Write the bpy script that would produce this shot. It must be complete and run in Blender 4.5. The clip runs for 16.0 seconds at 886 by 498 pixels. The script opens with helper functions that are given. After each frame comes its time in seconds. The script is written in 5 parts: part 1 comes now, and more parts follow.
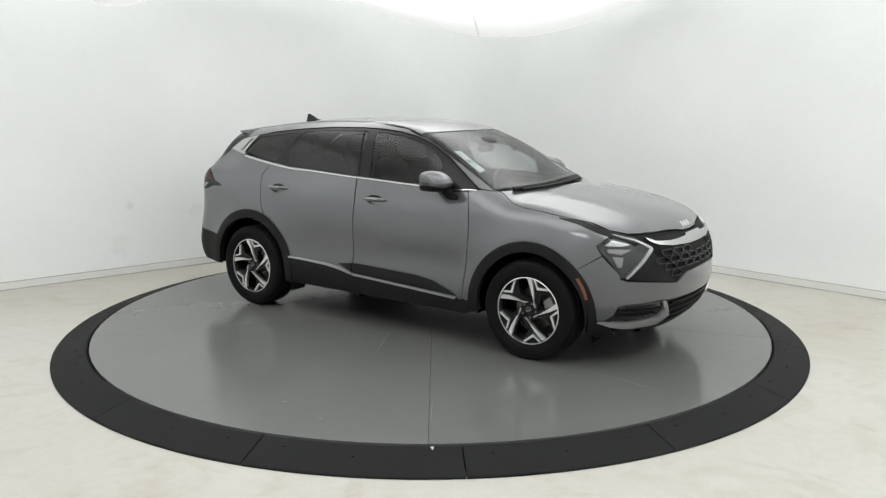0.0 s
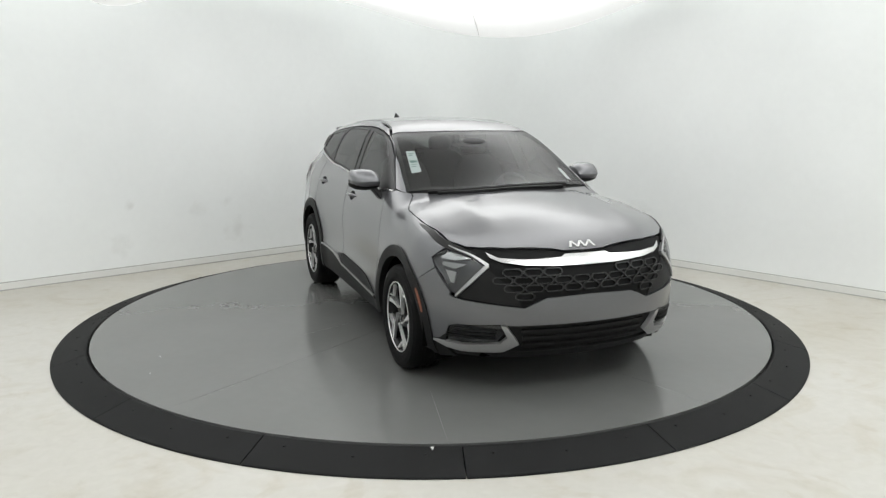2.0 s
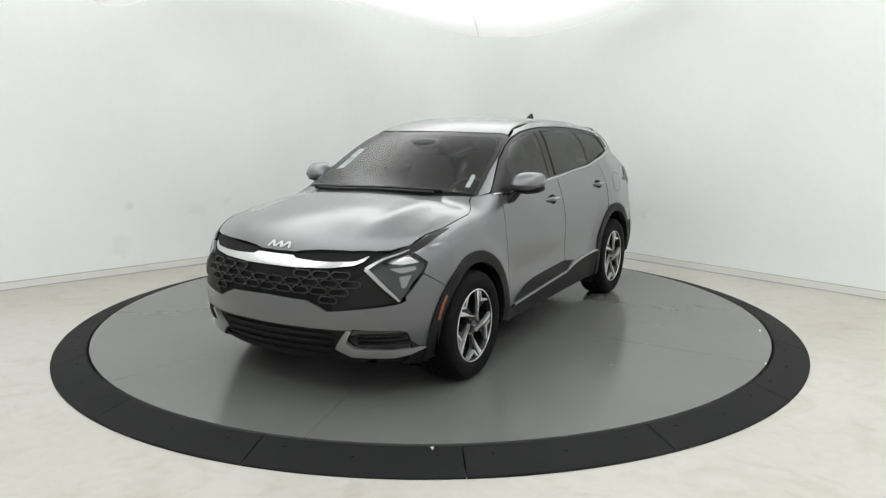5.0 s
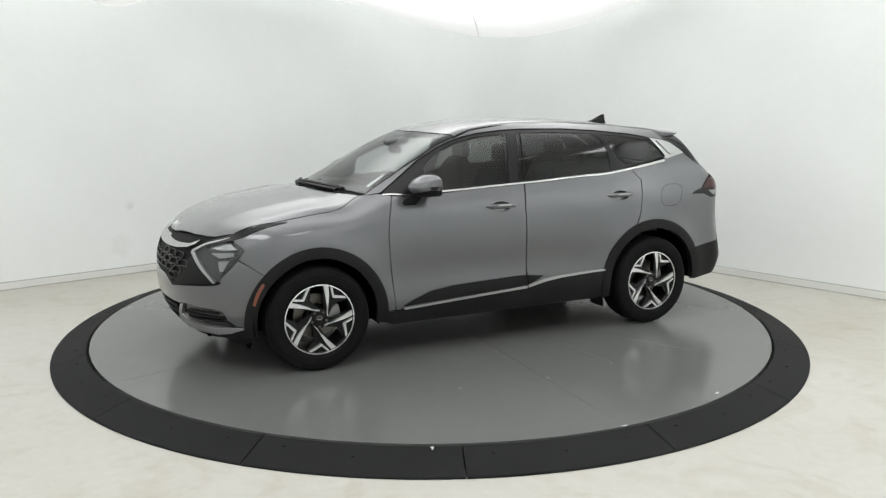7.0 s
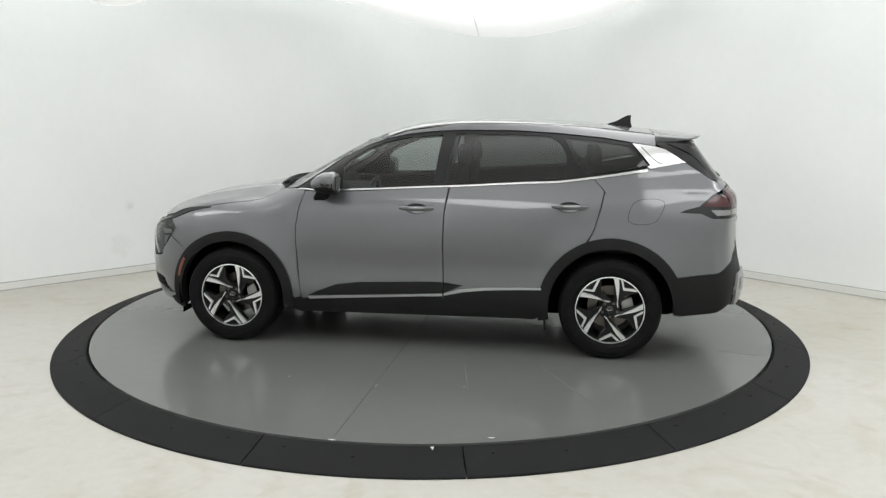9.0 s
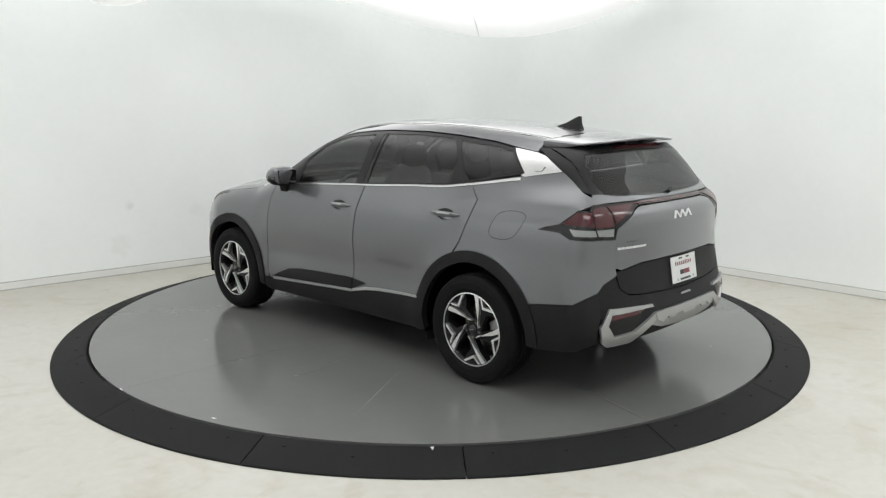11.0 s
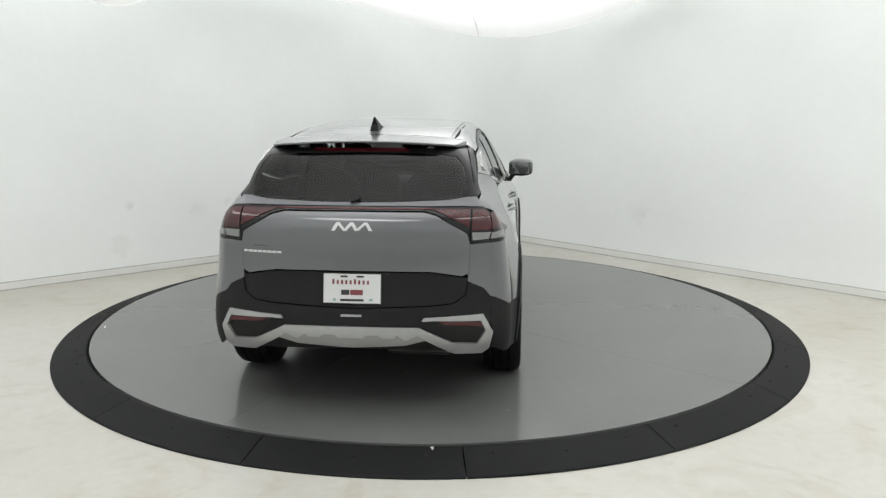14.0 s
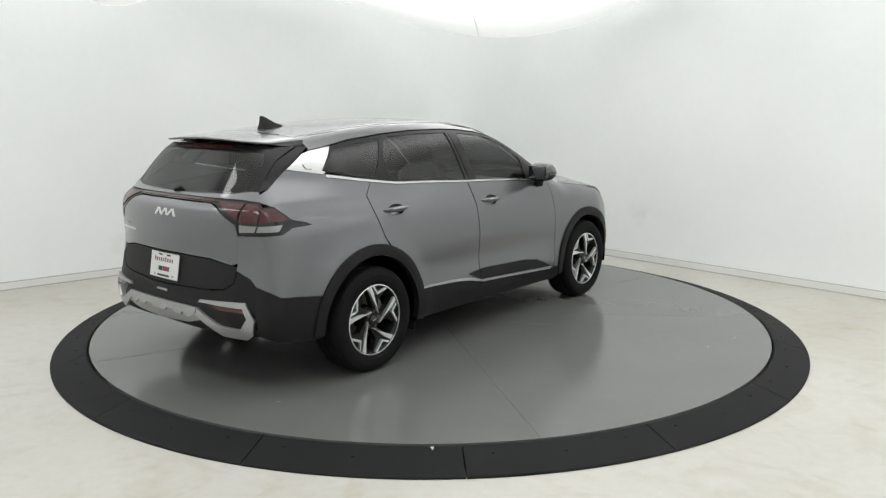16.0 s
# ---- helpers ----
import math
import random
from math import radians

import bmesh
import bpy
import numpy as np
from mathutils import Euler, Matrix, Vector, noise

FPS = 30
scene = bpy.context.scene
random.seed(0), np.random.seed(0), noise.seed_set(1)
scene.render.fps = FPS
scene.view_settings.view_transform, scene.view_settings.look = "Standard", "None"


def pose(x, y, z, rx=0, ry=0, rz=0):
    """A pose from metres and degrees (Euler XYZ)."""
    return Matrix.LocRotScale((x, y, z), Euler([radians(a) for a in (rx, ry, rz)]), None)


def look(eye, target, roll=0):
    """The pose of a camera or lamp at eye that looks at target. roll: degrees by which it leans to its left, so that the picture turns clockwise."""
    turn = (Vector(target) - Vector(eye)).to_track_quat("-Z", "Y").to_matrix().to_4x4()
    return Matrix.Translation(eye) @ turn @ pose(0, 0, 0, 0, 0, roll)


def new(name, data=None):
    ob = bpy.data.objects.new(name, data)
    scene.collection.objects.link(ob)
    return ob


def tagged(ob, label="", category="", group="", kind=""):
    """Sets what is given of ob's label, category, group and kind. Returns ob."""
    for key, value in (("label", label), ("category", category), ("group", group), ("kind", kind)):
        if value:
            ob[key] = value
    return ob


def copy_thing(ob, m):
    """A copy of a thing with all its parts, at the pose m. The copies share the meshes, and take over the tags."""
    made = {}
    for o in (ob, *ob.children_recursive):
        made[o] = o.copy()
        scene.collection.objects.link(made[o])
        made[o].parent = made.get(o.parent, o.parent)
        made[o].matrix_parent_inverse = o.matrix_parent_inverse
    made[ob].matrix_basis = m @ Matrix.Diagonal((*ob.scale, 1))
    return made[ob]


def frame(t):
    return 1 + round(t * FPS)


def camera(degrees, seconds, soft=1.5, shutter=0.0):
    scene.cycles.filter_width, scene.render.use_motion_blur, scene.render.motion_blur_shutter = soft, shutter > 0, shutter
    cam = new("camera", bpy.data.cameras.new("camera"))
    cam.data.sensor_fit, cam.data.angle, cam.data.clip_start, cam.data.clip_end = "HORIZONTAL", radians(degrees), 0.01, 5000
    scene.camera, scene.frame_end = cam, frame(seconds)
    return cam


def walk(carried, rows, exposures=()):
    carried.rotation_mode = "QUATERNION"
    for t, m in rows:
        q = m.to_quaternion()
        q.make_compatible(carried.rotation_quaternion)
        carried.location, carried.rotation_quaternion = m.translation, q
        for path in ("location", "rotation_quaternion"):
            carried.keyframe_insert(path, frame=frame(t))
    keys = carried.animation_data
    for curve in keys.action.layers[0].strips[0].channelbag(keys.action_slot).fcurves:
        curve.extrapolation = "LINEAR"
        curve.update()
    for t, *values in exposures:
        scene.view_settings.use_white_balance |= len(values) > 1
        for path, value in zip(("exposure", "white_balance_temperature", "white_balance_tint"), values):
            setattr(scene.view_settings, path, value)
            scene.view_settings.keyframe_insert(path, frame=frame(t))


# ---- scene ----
# The still camera faces a slowly turning car on a round turntable.
# Floor z = 0, turntable top z = DECK; the turntable's axis is the origin.
DECK = 0.072
EYE = Vector((0.0, -6.501, 1.795))
TILT, TURN = radians(10.33), radians(0.81)
AIM = EYE + 10 * Vector((math.sin(TURN) * math.cos(TILT), math.cos(TURN) * math.cos(TILT), -math.sin(TILT)))
cam = camera(59.55, 16.0, soft=1.3)
walk(cam, [(0.0, look(EYE, AIM)), (16.0, look(EYE, AIM))], exposures=[(0.0, 0.51, 6500, 8), (16.0, 0.51, 6500, 8)])

# ---------------------------------------------------------------- light
world = bpy.data.worlds.new("world")
scene.world = world
world.use_nodes = True
world.node_tree.nodes["Background"].inputs[0].default_value = (0.9, 0.95, 1.0, 1)
world.node_tree.nodes["Background"].inputs[1].default_value = 0.05


def lamp(name, at, target, sx, sy, power, colour=(1, 1, 1)):
    data = bpy.data.lights.new(name, "AREA")
    data.shape, data.size, data.size_y, data.energy, data.color = "RECTANGLE", sx, sy, power, colour
    ob = new(name, data)
    ob.matrix_world = look(at, target)
    return tagged(ob, "added unseen white area light just below the ceiling", "light")


# ---------------------------------------------------------------- materials
def material(name, colour, rough=0.5, metal=0.0, vary=0.0, scale=8.0, bump=0.0, bump_scale=60.0, coat=0.0, spec=0.5, rough_vary=0.0):
    """A principled material with colour variation at two scales and fine relief."""
    m = bpy.data.materials.new(name)
    m.use_nodes = True
    n, l = m.node_tree.nodes, m.node_tree.links
    b = n["Principled BSDF"]
    b.inputs["Base Color"].default_value = (*colour, 1)
    b.inputs["Roughness"].default_value = rough
    b.inputs["Metallic"].default_value = metal
    b.inputs["Coat Weight"].default_value = coat
    b.inputs["Coat Roughness"].default_value = 0.04
    b.inputs["Specular IOR Level"].default_value = spec
    co = n.new("ShaderNodeTexCoord")
    if vary or rough_vary:
        big = n.new("ShaderNodeTexNoise")
        big.inputs["Scale"].default_value, big.inputs["Detail"].default_value = scale, 8
        l.new(co.outputs["Object"], big.inputs["Vector"])
        fine = n.new("ShaderNodeTexNoise")
        fine.inputs["Scale"].default_value, fine.inputs["Detail"].default_value = scale * 11, 5
        l.new(co.outputs["Object"], fine.inputs["Vector"])
        add = n.new("ShaderNodeMath")
        add.operation = "MULTIPLY_ADD"
        l.new(fine.outputs["Fac"], add.inputs[0])
        add.inputs[1].default_value = 0.4
        l.new(big.outputs["Fac"], add.inputs[2])
        if vary:
            ramp = n.new("ShaderNodeMapRange")
            l.new(add.outputs[0], ramp.inputs["Value"])
            ramp.inputs["From Min"].default_value, ramp.inputs["From Max"].default_value = 0.4, 1.0
            ramp.inputs["To Min"].default_value, ramp.inputs["To Max"].default_value = 1 - vary, 1 + vary
            mul = n.new("ShaderNodeVectorMath")
            mul.operation = "SCALE"
            mul.inputs[0].default_value = colour
            l.new(ramp.outputs["Result"], mul.inputs["Scale"])
            l.new(mul.outputs["Vector"], b.inputs["Base Color"])
        if rough_vary:
            r2 = n.new("ShaderNodeMapRange")
            l.new(add.outputs[0], r2.inputs["Value"])
            r2.inputs["From Min"].default_value, r2.inputs["From Max"].default_value = 0.4, 1.0
            r2.inputs["To Min"].default_value, r2.inputs["To Max"].default_value = rough - rough_vary, rough + rough_vary
            l.new(r2.outputs["Result"], b.inputs["Roughness"])
    if bump:
        t = n.new("ShaderNodeTexNoise")
        t.inputs["Scale"].default_value, t.inputs["Detail"].default_value = bump_scale, 6
        l.new(co.outputs["Object"], t.inputs["Vector"])
        bp = n.new("ShaderNodeBump")
        bp.inputs["Strength"].default_value, bp.inputs["Distance"].default_value = bump, 0.004
        l.new(t.outputs["Fac"], bp.inputs["Height"])
        l.new(bp.outputs["Normal"], b.inputs["Normal"])
    return m


def glass(name, tint, rough=0.0):
    """A thin tinted pane: clear through, with a mirror gloss that grows at grazing angles."""
    m = bpy.data.materials.new(name)
    m.use_nodes = True
    n, l = m.node_tree.nodes, m.node_tree.links
    n.remove(n["Principled BSDF"])
    clear, gloss, mix, fr = (n.new("ShaderNodeBsdfTransparent"), n.new("ShaderNodeBsdfGlossy"), n.new("ShaderNodeMixShader"), n.new("ShaderNodeFresnel"))
    clear.inputs[0].default_value = (*tint, 1)
    gloss.inputs["Roughness"].default_value = rough
    fr.inputs["IOR"].default_value = 1.52
    l.new(fr.outputs[0], mix.inputs[0])
    l.new(clear.outputs[0], mix.inputs[1])
    l.new(gloss.outputs[0], mix.inputs[2])
    l.new(mix.outputs[0], n["Material Output"].inputs[0])
    return m


def glow(name, colour, strength, base=(0.8, 0.8, 0.8)):
    m = material(name, base, 0.8)
    b = m.node_tree.nodes["Principled BSDF"]
    b.inputs["Emission Color"].default_value = (*colour, 1)
    b.inputs["Emission Strength"].default_value = strength
    return m


WALL = material("white wall paint", (0.79, 0.805, 0.80), 0.6, vary=0.03, scale=1.2, bump=0.15, bump_scale=90)


def glowing_cloth(even, ring, radius, width):
    """White cloth with its own glow, stronger in a ring, in place of lamps above it."""
    m = glow("glowing white cloth", (1.0, 1.0, 1.0), even)
    n, l = m.node_tree.nodes, m.node_tree.links
    flat, size = n.new("ShaderNodeVectorMath"), n.new("ShaderNodeVectorMath")
    flat.operation, size.operation = "MULTIPLY", "LENGTH"
    flat.inputs[1].default_value = (1, 1, 0)
    l.new(n["Texture Coordinate"].outputs["Object"], flat.inputs[0])
    l.new(flat.outputs[0], size.inputs[0])
    last = size.outputs["Value"]
    for op, k in (("SUBTRACT", radius), ("DIVIDE", width), ("POWER", 2.0), ("MULTIPLY", -1.0), ("EXPONENT", 0), ("MULTIPLY", ring), ("ADD", even)):
        step = n.new("ShaderNodeMath")
        step.operation = op
        l.new(last, step.inputs[0])
        if op != "EXPONENT":
            step.inputs[1].default_value = k
        last = step.outputs[0]
    l.new(last, n["Principled BSDF"].inputs["Emission Strength"])
    return m


def smudged(m, spots):
    """Faint grey scuffs and rubbed patches on the paint, each with a ragged edge."""
    n, l = m.node_tree.nodes, m.node_tree.links
    b, co = n["Principled BSDF"], n["Texture Coordinate"]
    last = b.inputs["Base Color"].links[0].from_socket
    rag = n.new("ShaderNodeTexNoise")
    rag.inputs["Scale"].default_value, rag.inputs["Detail"].default_value = 9.0, 6
    l.new(co.outputs["Object"], rag.inputs["Vector"])
    for x, y, z, r, deep in spots:
        far, edge, mask, mix = n.new("ShaderNodeVectorMath"), n.new("ShaderNodeMath"), n.new("ShaderNodeMapRange"), n.new("ShaderNodeMix")
        far.operation, edge.operation = "DISTANCE", "MULTIPLY_ADD"
        far.inputs[1].default_value = (x, y, z)
        l.new(co.outputs["Object"], far.inputs[0])
        l.new(rag.outputs["Fac"], edge.inputs[0])
        edge.inputs[1].default_value = 1.6 * r
        l.new(far.outputs["Value"], edge.inputs[2])
        l.new(edge.outputs[0], mask.inputs["Value"])
        mask.inputs["From Min"].default_value, mask.inputs["From Max"].default_value = 0.7 * r, 1.5 * r
        mask.inputs["To Min"].default_value, mask.inputs["To Max"].default_value = deep, 0.0
        mix.data_type, mix.blend_type = "RGBA", "MULTIPLY"
        l.new(mask.outputs["Result"], mix.inputs[0])
        l.new(last, mix.inputs[6])
        mix.inputs[7].default_value = (0.62, 0.60, 0.57, 1)
        last = mix.outputs[2]
    l.new(last, b.inputs["Base Color"])


smudged(WALL, ((-3.29, 1.92, 0.74, 0.10, 0.35), (-2.70, 2.40, 0.65, 0.16, 0.22), (-3.38, 1.84, 0.32, 0.20, 0.22), (-2.34, 2.70, 0.36, 0.22, 0.25), (-2.43, 2.63, 0.72, 0.10, 0.22), (2.45, 2.58, 0.55, 0.24, 0.22)))
CLOTH = glowing_cloth(0.29, 1.40, 1.80, 0.85)
RAMP = material("black rubber ramp", (0.0066, 0.0069, 0.0071), 0.66, spec=0.16, vary=0.18, scale=3.0, bump=0.35, bump_scale=220)
GAP = material("dark gap", (0.008, 0.008, 0.008), 0.9)
DECKM = material("grey painted steel deck", (0.122, 0.1235, 0.1205), 0.17, vary=0.05, scale=1.1, bump=0.012, bump_scale=5, rough_vary=0.03)


def concrete():
    """Pale sealed concrete: cloudy tone, brownish stains, fine grit and trowel marks."""
    m = material("sealed pale concrete", (0.50, 0.485, 0.44), 0.40, bump=0.06, bump_scale=30)
    n, l = m.node_tree.nodes, m.node_tree.links
    b, co = n["Principled BSDF"], n["Texture Coordinate"]
    last = None
    for scale, dist, lo, hi, dark in ((0.45, 0.6, 0.40, 0.70, (0.88, 0.86, 0.81)), (1.9, 1.5, 0.52, 0.78, (0.88, 0.85, 0.79)), (14.0, 0.5, 0.35, 0.75, (0.93, 0.93, 0.92)), (0.9, 5.0, 0.60, 0.74, (0.91, 0.88, 0.83))):
        t = n.new("ShaderNodeTexNoise")
        t.inputs["Scale"].default_value, t.inputs["Detail"].default_value, t.inputs["Distortion"].default_value = scale, 9, dist
        l.new(co.outputs["Object"], t.inputs["Vector"])
        r = n.new("ShaderNodeMapRange")
        r.inputs["From Min"].default_value, r.inputs["From Max"].default_value = lo, hi
        l.new(t.outputs["Fac"], r.inputs["Value"])
        mix = n.new("ShaderNodeMix")
        mix.data_type, mix.blend_type = "RGBA", "MULTIPLY"
        l.new(r.outputs["Result"], mix.inputs[0])
        if last is None:
            mix.inputs[6].default_value = (0.47, 0.458, 0.425, 1)
        else:
            l.new(last, mix.inputs[6])
        mix.inputs[7].default_value = (*dark, 1)
        last = mix.outputs[2]
    l.new(last, b.inputs["Base Color"])
    return m


FLOORM = concrete()
BOARD = material("white baseboard paint", (0.69, 0.69, 0.665), 0.45, vary=0.05, scale=3)
# grey that stands for the shade lines along the baseboard
SHADE_LINE = material("grey shade line", (0.40, 0.40, 0.38), 0.8, vary=0.2, scale=5)


def part(name, bm, mat, parent, label="", smooth=False):
    me = bpy.data.meshes.new(name)
    bm.to_mesh(me)
    bm.free()
    me.materials.append(mat)
    if smooth:
        me.polygons.foreach_set("use_smooth", [True] * len(me.polygons))
    ob = new(name, me)
    ob.parent = parent
    if label:
        tagged(ob, label)
    return ob


# ---------------------------------------------------------------- the room
CORNER = Vector((0.31, 4.88))
ALONG_L, ALONG_R = Vector((-0.772, -0.635)), Vector((0.68, -0.733))
A, B = CORNER + ALONG_L * 10.2, CORNER + ALONG_R * 10.2
E = A + ALONG_R * 10.2
HIGH = 5.2


def prism(points, z0, z1):
    bm = bmesh.new()
    lo = [bm.verts.new((p[0], p[1], z0)) for p in points]
    hi = [bm.verts.new((p[0], p[1], z1)) for p in points]
    n = len(points)
    for i in range(n):
        bm.faces.new((lo[i], lo[(i + 1) % n], hi[(i + 1) % n], hi[i]))
    bm.faces.new(lo[::-1])
    bm.faces.new(hi)
    bmesh.ops.recalc_face_normals(bm, faces=bm.faces)
    return bm


def out(p, q, d):
    """The normal of the wall from p to q, away from the room, d long."""
    v = (q - p).normalized()
    n = Vector((-v.y, v.x))
    return n * d if n.dot(Vector((0, -1)) - p) < 0 else -n * d


# the two walls in view run into one another in a rounded corner
ROUND = 0.9
arc = []
for i in range(49):
    k = i / 48
    p, q = CORNER + ALONG_L * ROUND, CORNER + ALONG_R * ROUND
    arc.append((1 - k) ** 2 * p + 2 * k * (1 - k) * CORNER + k * k * q)


def wall_strip(line, thick, z0, z1):
    """A wall with a smooth inner face along a line of points, thickened outwards."""
    outer = []
    for i, p in enumerate(line):
        v = (line[min(i + 1, len(line) - 1)] - line[max(i - 1, 0)]).normalized()
        n = Vector((-v.y, v.x))
        outer.append(p + n * thick)
    return prism(line + outer[::-1], z0, z1)


wall = part("wall_north", wall_strip([A] + arc + [B], 0.15, 0, HIGH), WALL, None)
tagged(wall, "white painted wall with a rounded corner", "wall", kind="structure")
for name, p, q in (("wall_southwest", A, E), ("wall_southeast", E, B)):
    o = out(p, q, 0.15)
    tagged(part(name, prism([p, q, q + o, p + o], 0, HIGH), WALL, None), "plain white painted wall", "wall", kind="structure")
tagged(part("baseboard", wall_strip([A] + [p for p in arc] + [B], -0.018, 0.002, 0.075), BOARD, None), "low white baseboard along the wall", "baseboard", kind="structure")
# shade at the baseboard's upper and lower edge, built as thin grey strips
tagged(part("shade_line_upper", wall_strip([A] + arc + [B], -0.012, 0.075, 0.083), SHADE_LINE, None), "thin grey strip as the shade line above the baseboard", "trim", kind="structure")
tagged(part("shade_line_lower", wall_strip([A] + arc + [B], -0.024, 0.001, 0.010), SHADE_LINE, None), "thin grey strip as the shade line below the baseboard", "trim", kind="structure")
tagged(part("floor", prism([A + out(A, E, .2), E + Vector((0, -.3)), B + out(E, B, .2), CORNER + Vector((0, .4))], -0.1, 0.0), FLOORM, None), "pale worn sealed concrete floor", "floor", kind="structure")
tagged(part("ceiling", prism([A + out(A, E, .2), E + Vector((0, -.3)), B + out(E, B, .2), CORNER + Vector((0, .4))], HIGH, HIGH + 0.1), WALL, None), "white painted ceiling", "ceiling", kind="structure")


def canopy():
    """A round white cloth stretched under the ceiling, whose rim sags between its ties."""
    bm = bmesh.new()
    lobes = [(158, 17, 0.30), (74, 36, 0.42), (20, 20, 0.2), (-20, 20, 0.2), (-70, 30, 0.2), (-130, 30, 0.2), (-175, 16, 0.2)]
    rings, seg, rows = 14, 180, []
    for j in range(rings + 1):
        r = 0.05 + 3.3 * j / rings
        row = []
        for i in range(seg):
            a = 360 * i / seg
            sag = 0
            for mid, half, deep in lobes:
                d = (a - mid + 180) % 360 - 180
                if abs(d) < half:
                    sag = deep * math.cos(d / half * math.pi / 2) ** 1.3
            z = 3.06 - sag * (j / rings) ** 3
            row.append(bm.verts.new((r * math.cos(radians(a)), r * math.sin(radians(a)), z)))
        rows.append(row)
    for j in range(rings):
        for i in range(seg):
            bm.faces.new((rows[j][i], rows[j][(i + 1) % seg], rows[j + 1][(i + 1) % seg], rows[j + 1][i]))
    top = tagged(new("cloth_canopy"), "large round white cloth stretched under the ceiling as a light diffuser", "canopy")
    hem = bmesh.new()
    lines = []
    for dr in (-0.003, 0.003):
        j = rings - 1
        lines.append([hem.verts.new((v.co.x * (1 + dr / 3), v.co.y * (1 + dr / 3), v.co.z - 0.003)) for v in rows[j]])
    for i in range(seg):
        hem.faces.new((lines[0][i], lines[0][(i + 1) % seg], lines[1][(i + 1) % seg], lines[1][i]))
    for i in range(0, seg, 20):
        for j in range(2, rings):
            a, b = rows[j][i].co, rows[j + 1][i].co
            n = Vector((-a.y, a.x, 0)).normalized() * 0.003
            hem.faces.new([hem.verts.new(v + Vector((0, 0, -0.003))) for v in (a - n, a + n, b + n, b - n)])
    part("cloth", bm, CLOTH, top, smooth=True)
    part("hem_seam", hem, material("grey seam thread", (0.45, 0.44, 0.43), 0.9), top)
    return top


canopy()
# Unseen area lights; the last four are added as fill for walls, floor and car.
for x, y, sx, sy, turn, power in ((-3.3, 0.9, 4.0, 0.8, 39, 14), (2.3, 2.1, 4.6, 0.8, -47, 16), (5.0, -1.6, 3.2, 1.6, -47, 75), (-5.0, -2.2, 3.2, 1.6, -47, 58), (3.0, -4.6, 3.2, 1.6, 39, 55), (-1.6, -5.6, 3.2, 1.6, -47, 66)):
    one = lamp("added_room_light", (x, y, HIGH - 0.05), (x, y + 0.001, 0), sx, sy, power)
    one.matrix_world = pose(x, y, HIGH - 0.05, 0, 0, turn)


# ---------------------------------------------------------------- the turntable
R_DECK, R_RAMP = 2.723, 2.969
deck = tagged(new("turntable"), "round grey painted steel turntable deck with scuffs", "turntable")


def disc(r, z0, z1, seg=192):
    return prism([(r * math.cos(2 * math.pi * i / seg), r * math.sin(2 * math.pi * i / seg)) for i in range(seg)], z0, z1)


def sector(a0, a1, r, z0, z1, gap):
    """One plate of the deck, between two radial seams."""
    mid, h = (a0 + a1) / 2, gap / 2 / math.sin(radians((a1 - a0) / 2))
    ox, oy = h * math.cos(radians(mid)), h * math.sin(radians(mid))
    d = math.degrees(gap / 2 / r)
    pts = [(ox, oy)] + [(r * math.cos(radians(a)), r * math.sin(radians(a))) for a in (a0 + d + (a1 - a0 - 2 * d) * i / 40 for i in range(41))]
    return prism(pts, z0, z1)


for k in range(5):
    part("deck_plate", sector(-90.5 + 72 * k, -18.5 + 72 * k, R_DECK - 0.012, 0.02, DECK, 0.0022), DECKM, deck)


def scuff(a, b, width, mat, name):
    """A thin mark on the deck from a to b."""
    p, q = Vector(a), Vector(b)
    n = (q - p).normalized()
    n = Vector((-n.y, n.x)) * width / 2
    m = p.lerp(q, 0.45) + n * 0.8
    return part(name, prism([p, p.lerp(q, 0.5) - n * 0.6, q, m], DECK, DECK + 0.0006), mat, deck)


SCUFF = material("dark scuff", (0.10, 0.10, 0.10), 0.5)
for a, b, w in (((1.06, -1.58), (1.61, -2.20), 0.005), ((-0.33, -0.63), (-0.41, -1.22), 0.005), ((0.0, -2.04), (-0.01, -2.46), 0.004), ((0.07, 2.39), (-0.04, 1.58), 0.007), ((0.62, 1.84), (0.40, 1.37), 0.005), ((-1.22, 1.72), (-1.59, 2.19), 0.006), ((1.54, 1.10), (1.57, 1.13), 0.014), ((0.60, 1.77), (0.63, 1.79), 0.016), ((-0.65, -2.36), (-0.62, -2.38), 0.014), ((1.09, 1.50), (1.12, 1.53), 0.016), ((-1.3, 0.9), (-1.34, 0.95), 0.012), ((-0.9, -2.1), (-0.86, -2.12), 0.014), ((-2.2, 0.7), (-2.17, 0.74), 0.012)):
    scuff(a, b, w, SCUFF, "scuff_mark")
LABEL = material("white label scrap", (0.62, 0.62, 0.61), 0.5)
for a, b, w in (((1.59, 2.19), (1.63, 2.16), 0.016), ((0.82, 2.53), (0.86, 2.515), 0.014)):
    scuff(a, b, w, LABEL, "label_scrap")
ramp = tagged(new("ramp_ring"), "black rubber ramp segments laid round the turntable", "ramp")


